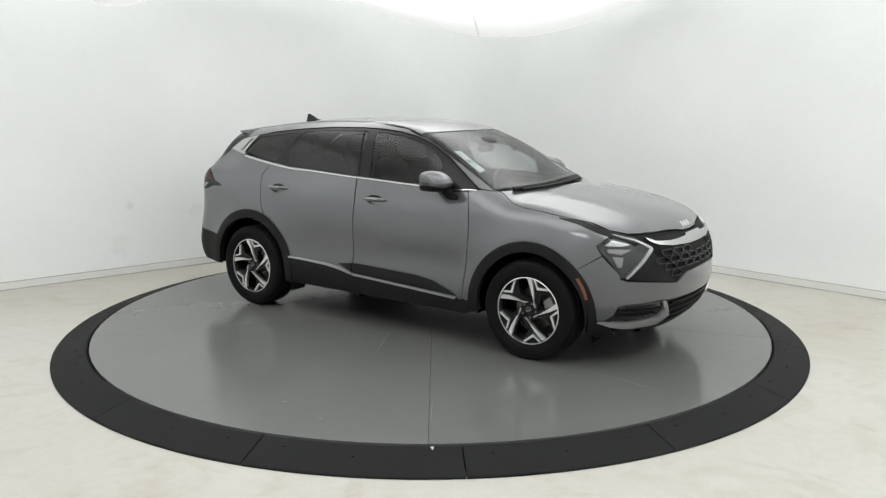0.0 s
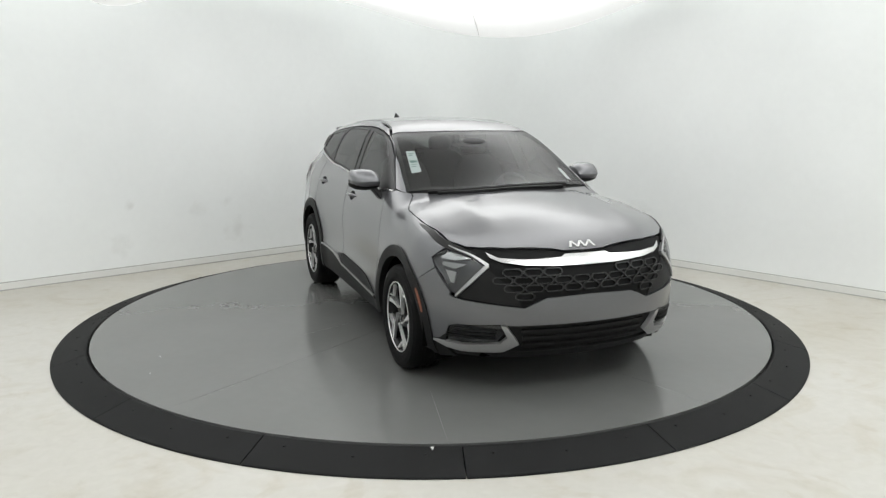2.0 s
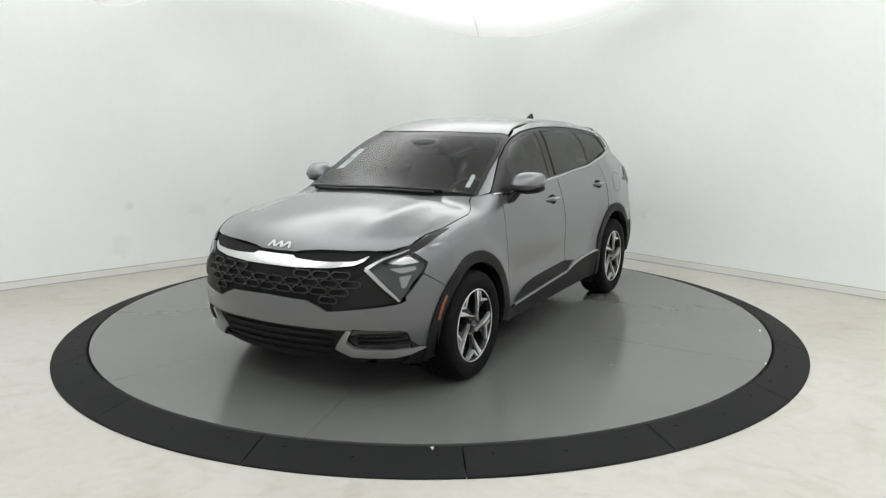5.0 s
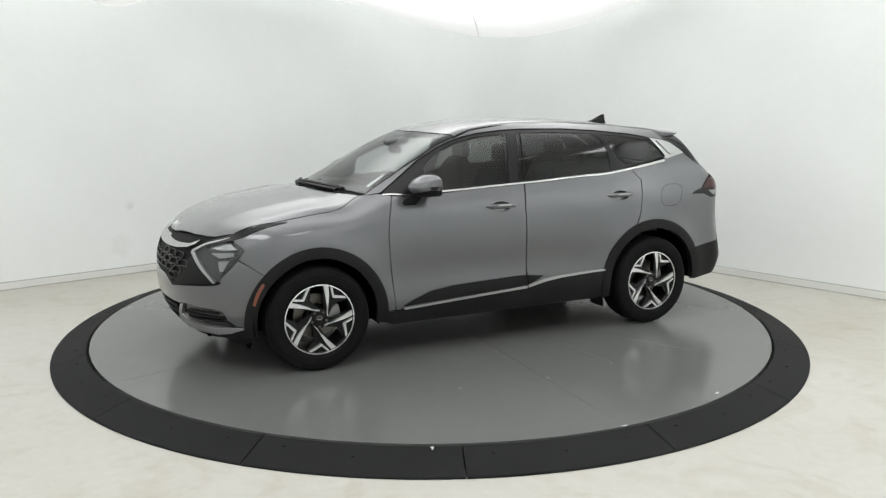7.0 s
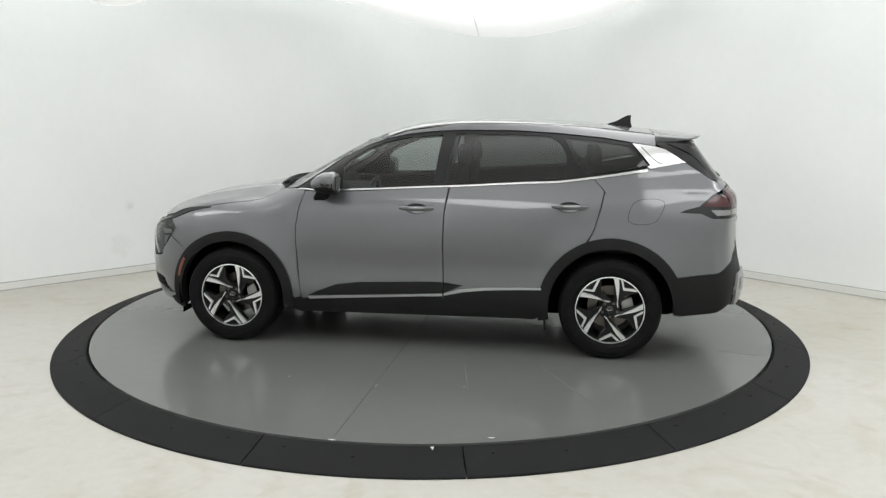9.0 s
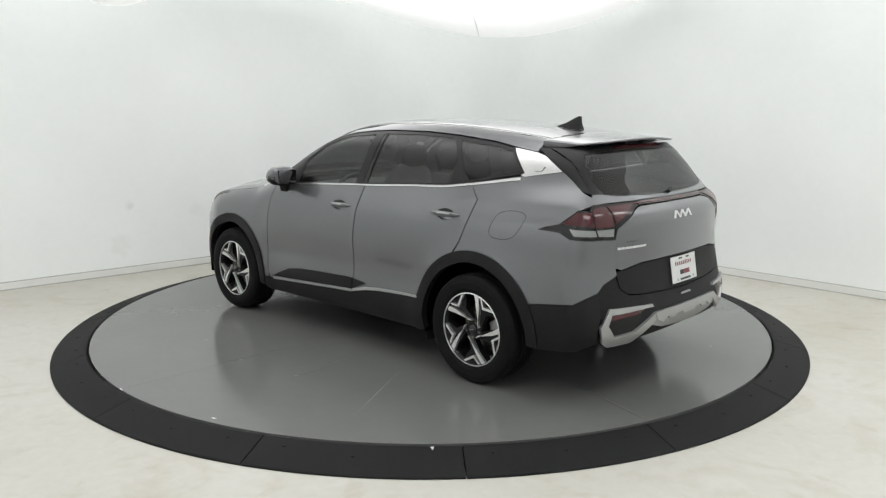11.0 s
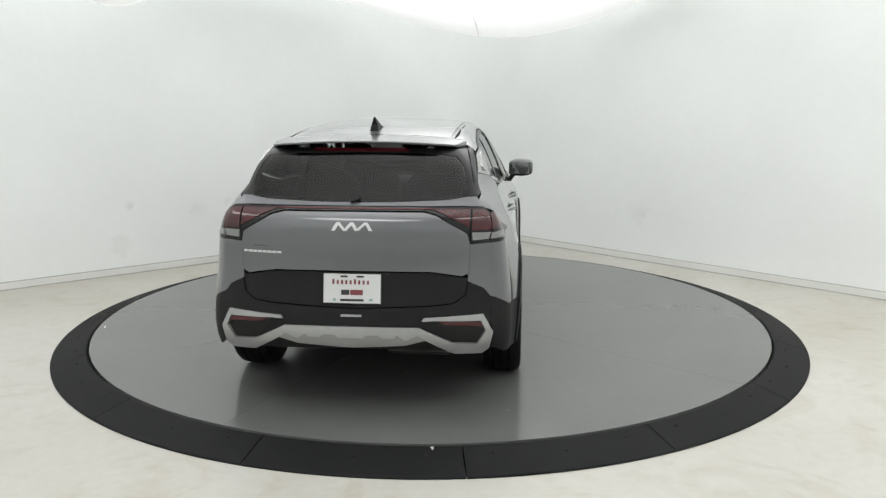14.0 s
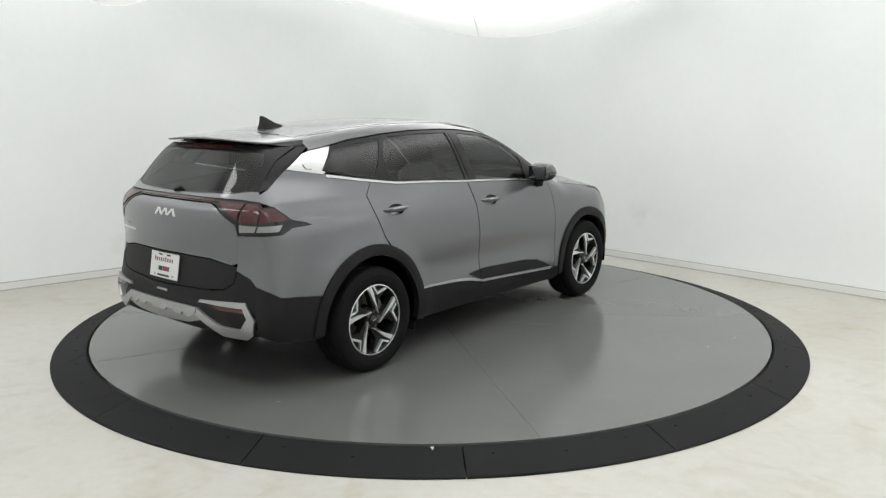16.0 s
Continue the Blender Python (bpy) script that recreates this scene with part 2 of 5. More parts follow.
def ramp_piece():
    bm = bmesh.new()
    n, a0, a1 = 12, radians(0.06), radians(360 / 16 - 0.06)
    prof = [(R_DECK + 0.004, 0.001), (R_DECK + 0.004, DECK - 0.007), (R_DECK + 0.010, DECK - 0.003), (R_DECK + 0.02, DECK - 0.003), (R_RAMP - 0.008, 0.014), (R_RAMP, 0.008), (R_RAMP, 0.001)]
    cols = []
    for i in range(n + 1):
        a = a0 + (a1 - a0) * i / n
        cols.append([bm.verts.new((r * math.cos(a), r * math.sin(a), z)) for r, z in prof])
    m = len(prof)
    for i in range(n):
        for j in range(m):
            bm.faces.new((cols[i][j], cols[i + 1][j], cols[i + 1][(j + 1) % m], cols[i][(j + 1) % m]))
    bm.faces.new(cols[0])
    bm.faces.new(cols[-1][::-1])
    bmesh.ops.recalc_face_normals(bm, faces=bm.faces)
    return bm


first = part("ramp_segment", ramp_piece(), RAMP, ramp)
first.rotation_euler.z = radians(-86.8)
for i in range(1, 16):
    o = new("ramp_segment", first.data)
    o.parent, o.rotation_euler.z = ramp, radians(-86.8 + i * 22.5)
# low bolt heads along the ramp, and a white alignment mark at its inner edge
for i in range(16):
    for off, r in ((3.2, 2.80), (11.0, 2.83), (18.6, 2.80)):
        a = radians(-86.8 + 22.5 * i + off)
        z = DECK - (r - R_DECK) / (R_RAMP - R_DECK) * 0.06
        bm = bmesh.new()
        bmesh.ops.create_cone(bm, cap_ends=True, segments=10, radius1=0.011, radius2=0.007, depth=0.008)
        bmesh.ops.translate(bm, vec=(r * math.cos(a), r * math.sin(a), z + 0.002), verts=bm.verts)
        part("bolt_head", bm, RAMP, ramp)
part("alignment_mark", prism([(-0.012, -2.752), (0.0, -2.778), (0.006, -2.752)], DECK - 0.005, DECK + 0.0022), LABEL, ramp)
tagged(part("turntable_pit", disc(R_DECK + 0.002, 0.001, 0.012), GAP, None), "dark gap under the turntable rim", "gap", kind="structure")


# ---------------------------------------------------------------- the car's form
def curve(xs, ys, n=600):
    """A smooth line through a few points, as a table lookup."""
    xs, ys = np.array(xs, float), np.array(ys, float)
    if xs[0] > xs[-1]:
        xs, ys = xs[::-1], ys[::-1]
    h, d = np.diff(xs), np.diff(ys) / np.diff(xs)
    m = np.zeros_like(ys)
    m[1:-1] = (d[:-1] * h[1:] + d[1:] * h[:-1]) / (h[:-1] + h[1:])
    m[0], m[-1] = d[0], d[-1]
    x = np.linspace(xs[0], xs[-1], n)
    i = np.clip(np.searchsorted(xs, x) - 1, 0, len(xs) - 2)
    t = (x - xs[i]) / h[i]
    y = (2 * t**3 - 3 * t**2 + 1) * ys[i] + (t**3 - 2 * t**2 + t) * h[i] * m[i] + (-2 * t**3 + 3 * t**2) * ys[i + 1] + (t**3 - t**2) * h[i] * m[i + 1]
    return lambda q: np.interp(q, x, y)


# car space: x forward from the middle of the wheelbase, y to the left, z up from the deck
Z_TOP = curve([2.5, 2.3, 2.14, 2.0, 1.85, 1.65, 1.3, 1.12, 1.0, 0.78, 0.566, 0.38, 0.14, -0.107, -0.333, -0.73, -1.1, -1.74, -2.1, -2.5],
              [0.66, 0.81, 0.925, 0.995, 1.045, 1.088, 1.137, 1.163, 1.212, 1.33, 1.443, 1.526, 1.60, 1.635, 1.646, 1.642, 1.622, 1.553, 1.497, 1.43])
X_FRONT = curve([0.0, 0.2, 0.28, 0.38, 0.5, 0.62, 0.75, 0.85, 0.93, 1.05, 1.7], [1.95, 2.12, 2.21, 2.265, 2.285, 2.285, 2.265, 2.225, 2.17, 2.06, 1.4])
X_REAR = curve([0.0, 0.22, 0.30, 0.40, 0.50, 0.58, 0.67, 0.82, 1.0, 1.09, 1.13, 1.17, 1.24, 1.34, 1.44, 1.7],
               [2.0, 2.18, 2.27, 2.335, 2.355, 2.345, 2.325, 2.300, 2.296, 2.288, 2.272, 2.228, 2.165, 2.085, 2.01, 1.85])
Y_SIDE = curve([0.0, 0.2, 0.3, 0.4, 0.5, 0.6, 0.7, 0.8, 0.9, 1.0, 1.08, 1.16, 1.25, 1.35, 1.48, 1.56, 1.75],
               [0.84, 0.875, 0.905, 0.92, 0.926, 0.926, 0.92, 0.908, 0.893, 0.871, 0.842, 0.806, 0.768, 0.728, 0.668, 0.622, 0.48])
HUB_F, HUB_R, HUB_Z = 1.378, -1.377, 0.355


def bell(v, w):
    return np.exp(-((v / w) ** 2))


def smax(a, b, k):
    h = np.maximum(k - np.abs(a - b), 0) / k
    return np.maximum(a, b) + h * h * k * 0.25


def body(x, y, z):
    """Negative inside the car's skin, positive outside."""
    ay = np.abs(y)
    # flanks: hollow above the sill, full round the wheels, a shoulder towards the tail
    mid = 1 / (1 + np.exp((np.abs(x + 0.05) - 0.95) / 0.09))
    flank = Y_SIDE(z) - 0.03 * mid * bell(z - 0.60, 0.15)
    for hub in (HUB_F, HUB_R):
        r = np.hypot(x - hub, z - HUB_Z)
        flank = flank + 0.016 * bell(r - 0.47, 0.10) * (z < 1.3)
    flank = flank + 0.006 * bell(z - 1.0, 0.10) * np.clip((-x - 0.6) / 0.8, 0, 1)
    # the cabin narrows towards the tail
    s = np.clip((-x - 1.45) / 0.55, 0, 1)
    u = np.clip((z - 1.16) / 0.14, 0, 1)
    flank = flank - 0.045 * s * s * (3 - 2 * s) * u * u * (3 - 2 * u)
    # the whole tail draws in behind the rear wheels
    w = np.clip((-x - 1.52) / 0.60, 0, 1)
    flank = flank * (1 - 0.055 * w * w * (3 - 2 * w))
    side = ay - flank
    crown = np.interp(x, [-2.3, -1.0, 0.2, 0.7, 1.1, 1.4, 2.2], [0.055, 0.045, 0.05, 0.07, 0.07, 0.055, 0.075])
    bulge = 0.012 * bell(ay - 0.50, 0.10) * np.clip((x - 1.05) / 0.3, 0, 1) * np.clip((2.25 - x) / 0.5, 0, 1)
    top = z - (Z_TOP(x) - crown * (ay / 0.7) ** 2 + bulge)
    front = x - (X_FRONT(z) - 0.27 * ay**2 - 0.50 * ay**6)
    rear = -x - (X_REAR(z) - 0.15 * ay**2 - 0.26 * ay**6)
    f = smax(side, top, 0.13)
    f = smax(f, front, 0.10)
    return smax(f, rear, 0.07)


def cast(a, b, proj):
    """Points of the skin under the plan points (a, b), seen square on from one side."""
    a, b = np.asarray(a, float), np.asarray(b, float)
    if proj == "B":
        a = np.sign(a) * (np.abs(a) - 0.22 * np.maximum(np.abs(a) - 0.62, 0))
    make = {"L": lambda s: (a, s, b), "F": lambda s: (s, a, b), "B": lambda s: (-s, a, b), "T": lambda s: (a, b, s)}[proj]
    hi = np.full(a.shape, {"L": 1.4, "F": 2.8, "B": 2.8, "T": 2.2}[proj])
    lo = np.full(a.shape, {"L": 0.0, "F": 0.9, "B": 0.9, "T": 0.5}[proj])
    for _ in range(34):
        s = (lo + hi) / 2
        inside = body(*make(s)) < 0
        lo, hi = np.where(inside, s, lo), np.where(inside, hi, s)
    return np.stack(make(hi), -1)


def normals(p):
    e = 0.004
    g = [body(*(p + d).T) - body(*(p - d).T) for d in np.eye(3) * e]
    g = np.stack(g, -1)
    return g / np.linalg.norm(g, axis=-1, keepdims=True)


from mathutils.geometry import tessellate_polygon


def rounded(poly, times=2, keep=()):
    """Corner cutting, for flowing outlines; corners named in keep stay sharp."""
    pts, sharp = [Vector(p) for p in poly], [i in keep for i in range(len(poly))]
    for _ in range(times):
        q, s = [], []
        n = len(pts)
        for i, p in enumerate(pts):
            if sharp[i]:
                q.append(p), s.append(True)
            else:
                q += [p.lerp(pts[i - 1], 0.25), p.lerp(pts[(i + 1) % n], 0.25)]
                s += [False, False]
        pts, sharp = q, s
    return [tuple(p) for p in pts]


def shrunk(poly, d):
    """The outline moved inwards by d (a shut gap)."""
    n, area = len(poly), sum(p[0] * q[1] - q[0] * p[1] for p, q in zip(poly, poly[1:] + poly[:1]))
    s, res = (1 if area > 0 else -1), []
    for i, p in enumerate(poly):
        a, b = Vector(p) - Vector(poly[i - 1]), Vector(poly[(i + 1) % n]) - Vector(p)
        if a.length < 1e-6 or b.length < 1e-6:
            res.append(tuple(p))
            continue
        a.normalize(), b.normalize()
        m = Vector((-a.y - b.y, a.x + b.x)) * s
        k = max(m.length_squared / 2, 0.35)
        res.append(tuple(Vector(p) + m * (d / k)))
    return res


def panel(name, poly, proj, mat, parent, lift=0.0, deep=0.022, step=0.05, holes=(), flip=False, label="", gap=0.0022):
    """A skin panel: a flat outline cut into small faces, laid on the car's skin, with turned-in edges."""
    poly = shrunk([tuple(p) for p in poly], gap) if gap else poly
    loops = [[(p[0], p[1]) for p in poly]] + [[(p[0], p[1]) for p in h] for h in holes]
    flat = [p for loop in loops for p in loop]
    bm = bmesh.new()
    vs = [bm.verts.new((p[0], p[1], 0)) for p in flat]
    for tri in tessellate_polygon([[Vector((*p, 0)) for p in loop] for loop in loops]):
        try:
            bm.faces.new([vs[i] for i in tri])
        except ValueError:
            pass
    for axis in (0, 1):
        lo, hi = min(p[axis] for p in flat), max(p[axis] for p in flat)
        k = math.ceil(lo / step)
        while k * step < hi:
            co, no = [0, 0, 0], [0, 0, 0]
            co[axis], no[axis] = k * step, 1
            bmesh.ops.bisect_plane(bm, geom=bm.verts[:] + bm.edges[:] + bm.faces[:], plane_co=co, plane_no=no, dist=1e-6)
            k += 1
    bmesh.ops.remove_doubles(bm, verts=bm.verts, dist=2e-4)
    bmesh.ops.dissolve_degenerate(bm, edges=bm.edges, dist=1e-5)
    bm.verts.index_update()
    ab = np.array([v.co[:2] for v in bm.verts])
    pos = cast(ab[:, 0], ab[:, 1], proj)
    nor = normals(pos)
    pos = pos + nor * lift
    verts, nrm = [tuple(p) for p in pos], [tuple(n) for n in nor]
    faces = []
    for f in bm.faces:
        idx = [v.index for v in f.verts]
        ring = pos[idx]
        up = np.cross(ring, np.roll(ring, -1, axis=0)).sum(axis=0)
        if up @ nor[idx].sum(axis=0) < 0:
            idx.reverse()
        faces.append(idx)
    rim = {}
    for idx in faces:
        for i, v in enumerate(idx):
            w = idx[(i + 1) % len(idx)]
            rim[(v, w)] = rim.get((v, w), 0) + 1
    for v, w in [e for e in rim if (e[1], e[0]) not in rim]:
        base = len(verts)
        for k in (v, w):
            p, n = Vector(verts[k]), Vector(nrm[k])
            verts += [tuple(p), tuple(p - n * deep)]
            nrm += [(0, 0, 0), (0, 0, 0)]
        faces.append([base + 2, base, base + 1, base + 3])
    bm.free()
    if flip:
        verts = [(x, -y, z) for x, y, z in verts]
        nrm = [(x, -y, z) for x, y, z in nrm]
        faces = [f[::-1] for f in faces]
    me = bpy.data.meshes.new(name)
    me.from_pydata(verts, [], faces)
    me.materials.append(mat)
    me.polygons.foreach_set("use_smooth", [True] * len(me.polygons))
    me.normals_split_custom_set_from_vertices(nrm)
    ob = new(name, me)
    ob.parent = parent
    if label:
        tagged(ob, label)
    return ob


def both(name, poly, proj, mat, parent, **more):
    """The same panel on both flanks (drawn for the left one)."""
    a = panel(name, poly, proj, mat, parent, **more)
    if proj == "L":
        b = panel(name, poly, proj, mat, parent, flip=True, **more)
    else:
        ax = 1 if proj == "T" else 0
        q = [(p[0], -p[1]) if ax else (-p[0], p[1]) for p in poly]
        h = [[(p[0], -p[1]) if ax else (-p[0], p[1]) for p in hole] for hole in more.get("holes", ())]
        b = panel(name, q, proj, mat, parent, **{**more, "holes": h})
    return a, b


def to_side(pts, proj):
    """Outline points given in another projection, as (x, z) for a flank panel."""
    p = cast([q[0] for q in pts], [q[1] for q in pts], proj)
    return [(float(q[0]), float(q[2])) for q in p]


def snap(p, lift=0.0):
    """Points moved onto the skin."""
    p = np.array(p, float)
    for _ in range(12):
        f = body(*p.T)
        p = p - normals(p) * np.clip(f, -0.05, 0.05)[:, None] * 0.8
    return p + normals(p) * lift


def dense(pts, step, smooth=True, closed=False):
    """A finer line through the points."""
    p = np.array(pts + pts[:1] if closed else pts, float)
    d = np.r_[0, np.cumsum(np.linalg.norm(np.diff(p, axis=0), axis=1))]
    s = np.unique(np.r_[np.linspace(0, d[-1], max(int(d[-1] / step), 2)), d if not smooth else [0]])
    if smooth and len(pts) > 2:
        return np.stack([curve(d, p[:, i])(s) for i in range(3)], -1)
    return np.stack([np.interp(s, d, p[:, i]) for i in range(3)], -1)


def ribbon(name, pts, width, mat, parent, lift=0.004, deep=0.012, step=0.02, smooth=True, closed=False, label="", flip=False):
    """A raised strip along a line on the skin; width is one number or one for each end."""
    line = snap(dense([tuple(p) for p in pts], step, smooth, closed))
    nor = normals(line)
    tan = np.gradient(line, axis=0)
    if closed:
        tan[0] = tan[-1] = line[1] - line[-2]
    tan /= np.linalg.norm(tan, axis=1, keepdims=True) + 1e-9
    side = np.cross(tan, nor)
    side /= np.linalg.norm(side, axis=1, keepdims=True) + 1e-9
    w = np.interp(np.linspace(0, 1, len(line)), np.linspace(0, 1, len(np.atleast_1d(width))), np.atleast_1d(width))[:, None] / 2
    e = min(0.002, float(np.min(w)) * 0.6)
    rows = [line - side * w - nor * deep, line - side * w + nor * (lift - e), line - side * (w - e) + nor * lift, line + side * (w - e) + nor * lift, line + side * w + nor * (lift - e), line + side * w - nor * deep]
    n, m = len(line), len(rows)
    verts = [tuple(v) for r in rows for v in r]
    faces = [(j * n + i, (j + 1) * n + i, (j + 1) * n + i + 1, j * n + i + 1) for j in range(m - 1) for i in range(n - 1)]
    if not closed:
        faces += [tuple(j * n for j in range(m))[::-1], tuple(j * n + n - 1 for j in range(m))]
    if flip:
        verts, faces = [(x, -y, z) for x, y, z in verts], [f[::-1] for f in faces]
    bm = bmesh.new()
    vs = [bm.verts.new(v) for v in verts]
    for f in faces:
        bm.faces.new([vs[i] for i in f])
    bmesh.ops.recalc_face_normals(bm, faces=bm.faces)
    ob = part(name, bm, mat, parent, label)
    return ob


def ribbons(name, pts, width, mat, parent, **more):
    """The strip on the left flank and its mirror image."""
    return ribbon(name, pts, width, mat, parent, **more), ribbon(name, pts, width, mat, parent, flip=True, **more)


# ---------------------------------------------------------------- the car's materials
PAINT = material("grey metallic paint", (0.120, 0.121, 0.129), 0.34, 0.6, vary=0.02, scale=40, coat=1.0)
CLAD = material("grained black plastic", (0.0095, 0.0095, 0.0098), 0.55, spec=0.2, vary=0.12, scale=20, bump=0.12, bump_scale=500)
GLOSS = material("gloss black trim", (0.008, 0.008, 0.009), 0.12, coat=0.6)
TRIM = material("satin black trim", (0.007, 0.007, 0.0075), 0.3, spec=0.25, vary=0.1, scale=20)
CHROME = material("satin chrome", (0.52, 0.52, 0.52), 0.24, 1.0, rough_vary=0.03, scale=30)
SILVER = material("silver painted trim", (0.37, 0.37, 0.37), 0.34, 0.7, vary=0.03, scale=25)
RUBBER = material("tyre rubber", (0.006, 0.006, 0.0062), 0.7, spec=0.12, vary=0.2, scale=18, bump=0.2, bump_scale=160)
ALLOY = material("machined alloy", (0.80, 0.80, 0.80), 0.44, 1.0, rough_vary=0.05, scale=40)
DARKALLOY = material("black painted alloy", (0.007, 0.007, 0.0075), 0.4, spec=0.25, coat=0.08)
STEEL = material("brake steel", (0.17, 0.155, 0.14), 0.42, 1.0, vary=0.08, scale=60)
CABIN = material("black cabin cloth", (0.03, 0.03, 0.032), 0.85, vary=0.2, scale=30, bump=0.2, bump_scale=400)
DASH = material("black soft dashboard", (0.045, 0.045, 0.047), 0.6, vary=0.1, scale=30, bump=0.15, bump_scale=400)
LINER = material("grey headliner", (0.16, 0.16, 0.157), 0.9, vary=0.05, scale=20)
UNDER = material("dark underbody", (0.004, 0.004, 0.004), 0.95, spec=0.0, vary=0.3, scale=10)
SCREEN = glass("clear windscreen glass", (0.84, 0.88, 0.87))
TINT = glass("tinted side glass", (0.50, 0.53, 0.52))
PRIVACY = glass("dark privacy glass", (0.23, 0.245, 0.24))
LENS = glass("clear lamp lens", (0.86, 0.87, 0.88))
RED = material("red lamp plastic", (0.045, 0.004, 0.006), 0.16, vary=0.1, scale=30, spec=0.4, coat=0.3)
DEEPRED = material("deep red lamp plastic", (0.06, 0.004, 0.006), 0.16, coat=0.2)
SMOKE = material("smoked lamp plastic", (0.010, 0.010, 0.0105), 0.2, spec=0.3, coat=0.1)
WHITEL = material("clear lamp plastic", (0.20, 0.20, 0.20), 0.2, 0.3, coat=0.8)
AMBER = material("amber reflector", (0.17, 0.045, 0.018), 0.3, coat=0.5)
WHITE = material("white plastic", (0.56, 0.56, 0.56), 0.4)
PAPER = material("white sticker paper", (0.72, 0.76, 0.76), 0.6)
GREENP = material("grey green print", (0.22, 0.32, 0.30), 0.6)
REDP = material("dark red print", (0.16, 0.03, 0.035), 0.5)
BLACKP = material("black print", (0.02, 0.02, 0.02), 0.5)
MIRROR = material("mirror glass", (0.12, 0.13, 0.125), 0.02, 1.0)

car = tagged(new("car"), "grey metallic compact suv with black plastic cladding, parked on the turntable", "car")


def sym(half):
    """A full outline from its left half, drawn from the middle line round to the middle line."""
    return [tuple(p) for p in half] + [(-p[0], p[1]) for p in half[::-1] if abs(p[0]) > 1e-6]


def symt(half):
    return [tuple(p) for p in half] + [(p[0], -p[1]) for p in half[::-1] if abs(p[1]) > 1e-6]


def arc_pts(hub, r, a0, a1, n=18, squash=1.0):
    return [(hub + r * math.cos(radians(a0 + (a1 - a0) * i / n)), HUB_Z + squash * r * math.sin(radians(a0 + (a1 - a0) * i / n))) for i in range(n + 1)]


def ellipse(cx, cy, rx, ry, n=20, turn=0.0):
    c, s = math.cos(turn), math.sin(turn)
    return [(cx + rx * math.cos(a) * c - ry * math.sin(a) * s, cy + rx * math.cos(a) * s + ry * math.sin(a) * c) for a in (2 * math.pi * i / n for i in range(n))]


# ---------------------------------------------------------------- painted panels
R_AF, R_AR = 0.478, 0.497
HOOD_SIDE = [(1.978, 0.692), (1.882, 0.764), (1.75, 0.79), (1.608, 0.812), (1.4, 0.812), (1.25, 0.80), (1.17, 0.775), (1.11, 0.738), (1.06, 0.705), (1.02, 0.70)]
HOOD_FRONT = [(2.176, 0), (2.168, 0.14), (2.153, 0.19), (2.085, 0.488), (2.028, 0.618)]
HOOD_REAR = [(1.08, 0.55), (1.16, 0.38), (1.215, 0.2), (1.235, 0)]
panel("hood", symt(HOOD_FRONT + HOOD_SIDE + HOOD_REAR), "T", PAINT, car, step=0.04)
PILLAR = [(0.985, 0.728), (0.83, 0.703), (0.66, 0.675), (0.45, 0.642), (0.30, 0.616), (0.24, 0.602)]
DITCH = [(0.24, 0.602), (0.1, 0.562), (-0.25, 0.522), (-0.7, 0.512), (-1.2, 0.508), (-1.66, 0.50)]
WS_TOP = [(0.297, 0.46), (0.33, 0.25), (0.345, 0)]
DLO_TOP = [(0.885, 1.148), (0.70, 1.269), (0.565, 1.360), (0.379, 1.453), (0.236, 1.501), (0.071, 1.534), (-0.13, 1.554), (-0.331, 1.562), (-0.691, 1.559), (-0.979, 1.543), (-1.313, 1.512), (-1.499, 1.481)]
BELT = [(0.885, 1.148), (0.806, 1.139), (0.67, 1.124), (0.541, 1.136), (0.25, 1.153), (-0.088, 1.174), (-0.257, 1.182), (-0.738, 1.215), (-1.017, 1.231), (-1.209, 1.259), (-1.336, 1.279), (-1.616, 1.330)]
roof_rail = [(x, z + 0.006) for x, z in DLO_TOP] + [(-1.66, 1.462)] + to_side([(-1.66, 0.55)] + [(x, y + 0.008) for x, y in DITCH[::-1]], "T") + to_side(PILLAR[-2::-1], "T") + to_side([(1.02, 0.71)], "T")
both("roof_rail", roof_rail, "L", PAINT, car, step=0.04, gap=0.001)
panel("roof", symt([(0.338, 0)] + [(x - 0.006, y) for x, y in WS_TOP[1::-1]] + [(x, y - 0.008) for x, y in DITCH]), "T", PAINT, car, step=0.05)
ribbons("roof_ditch_strip", [(x, y, 1.6 - 0.1 * max(0, -x - 1)) for x, y in DITCH], 0.022, GLOSS, car, lift=-0.002)

FENDER_LAMP = [(1.872, 0.777), (1.832, 0.836), (1.893, 0.896)]
fender = [(0.822, 1.134), (0.860, 0.992), (0.876, 0.877), (0.873, 0.741), (0.862, 0.56), (0.853, 0.484), (0.842, 0.40), (0.842, 0.360), (0.90, 0.350)] + arc_pts(HUB_F, R_AF - 0.02, 179, 43) + FENDER_LAMP + to_side(HOOD_SIDE[1:], "T") + [(0.905, 1.146)]
both("fender", fender, "L", PAINT, car, step=0.04, gap=0.0017)


def cup(x, z, rx, rz):
    return ellipse(x, z, rx, rz)


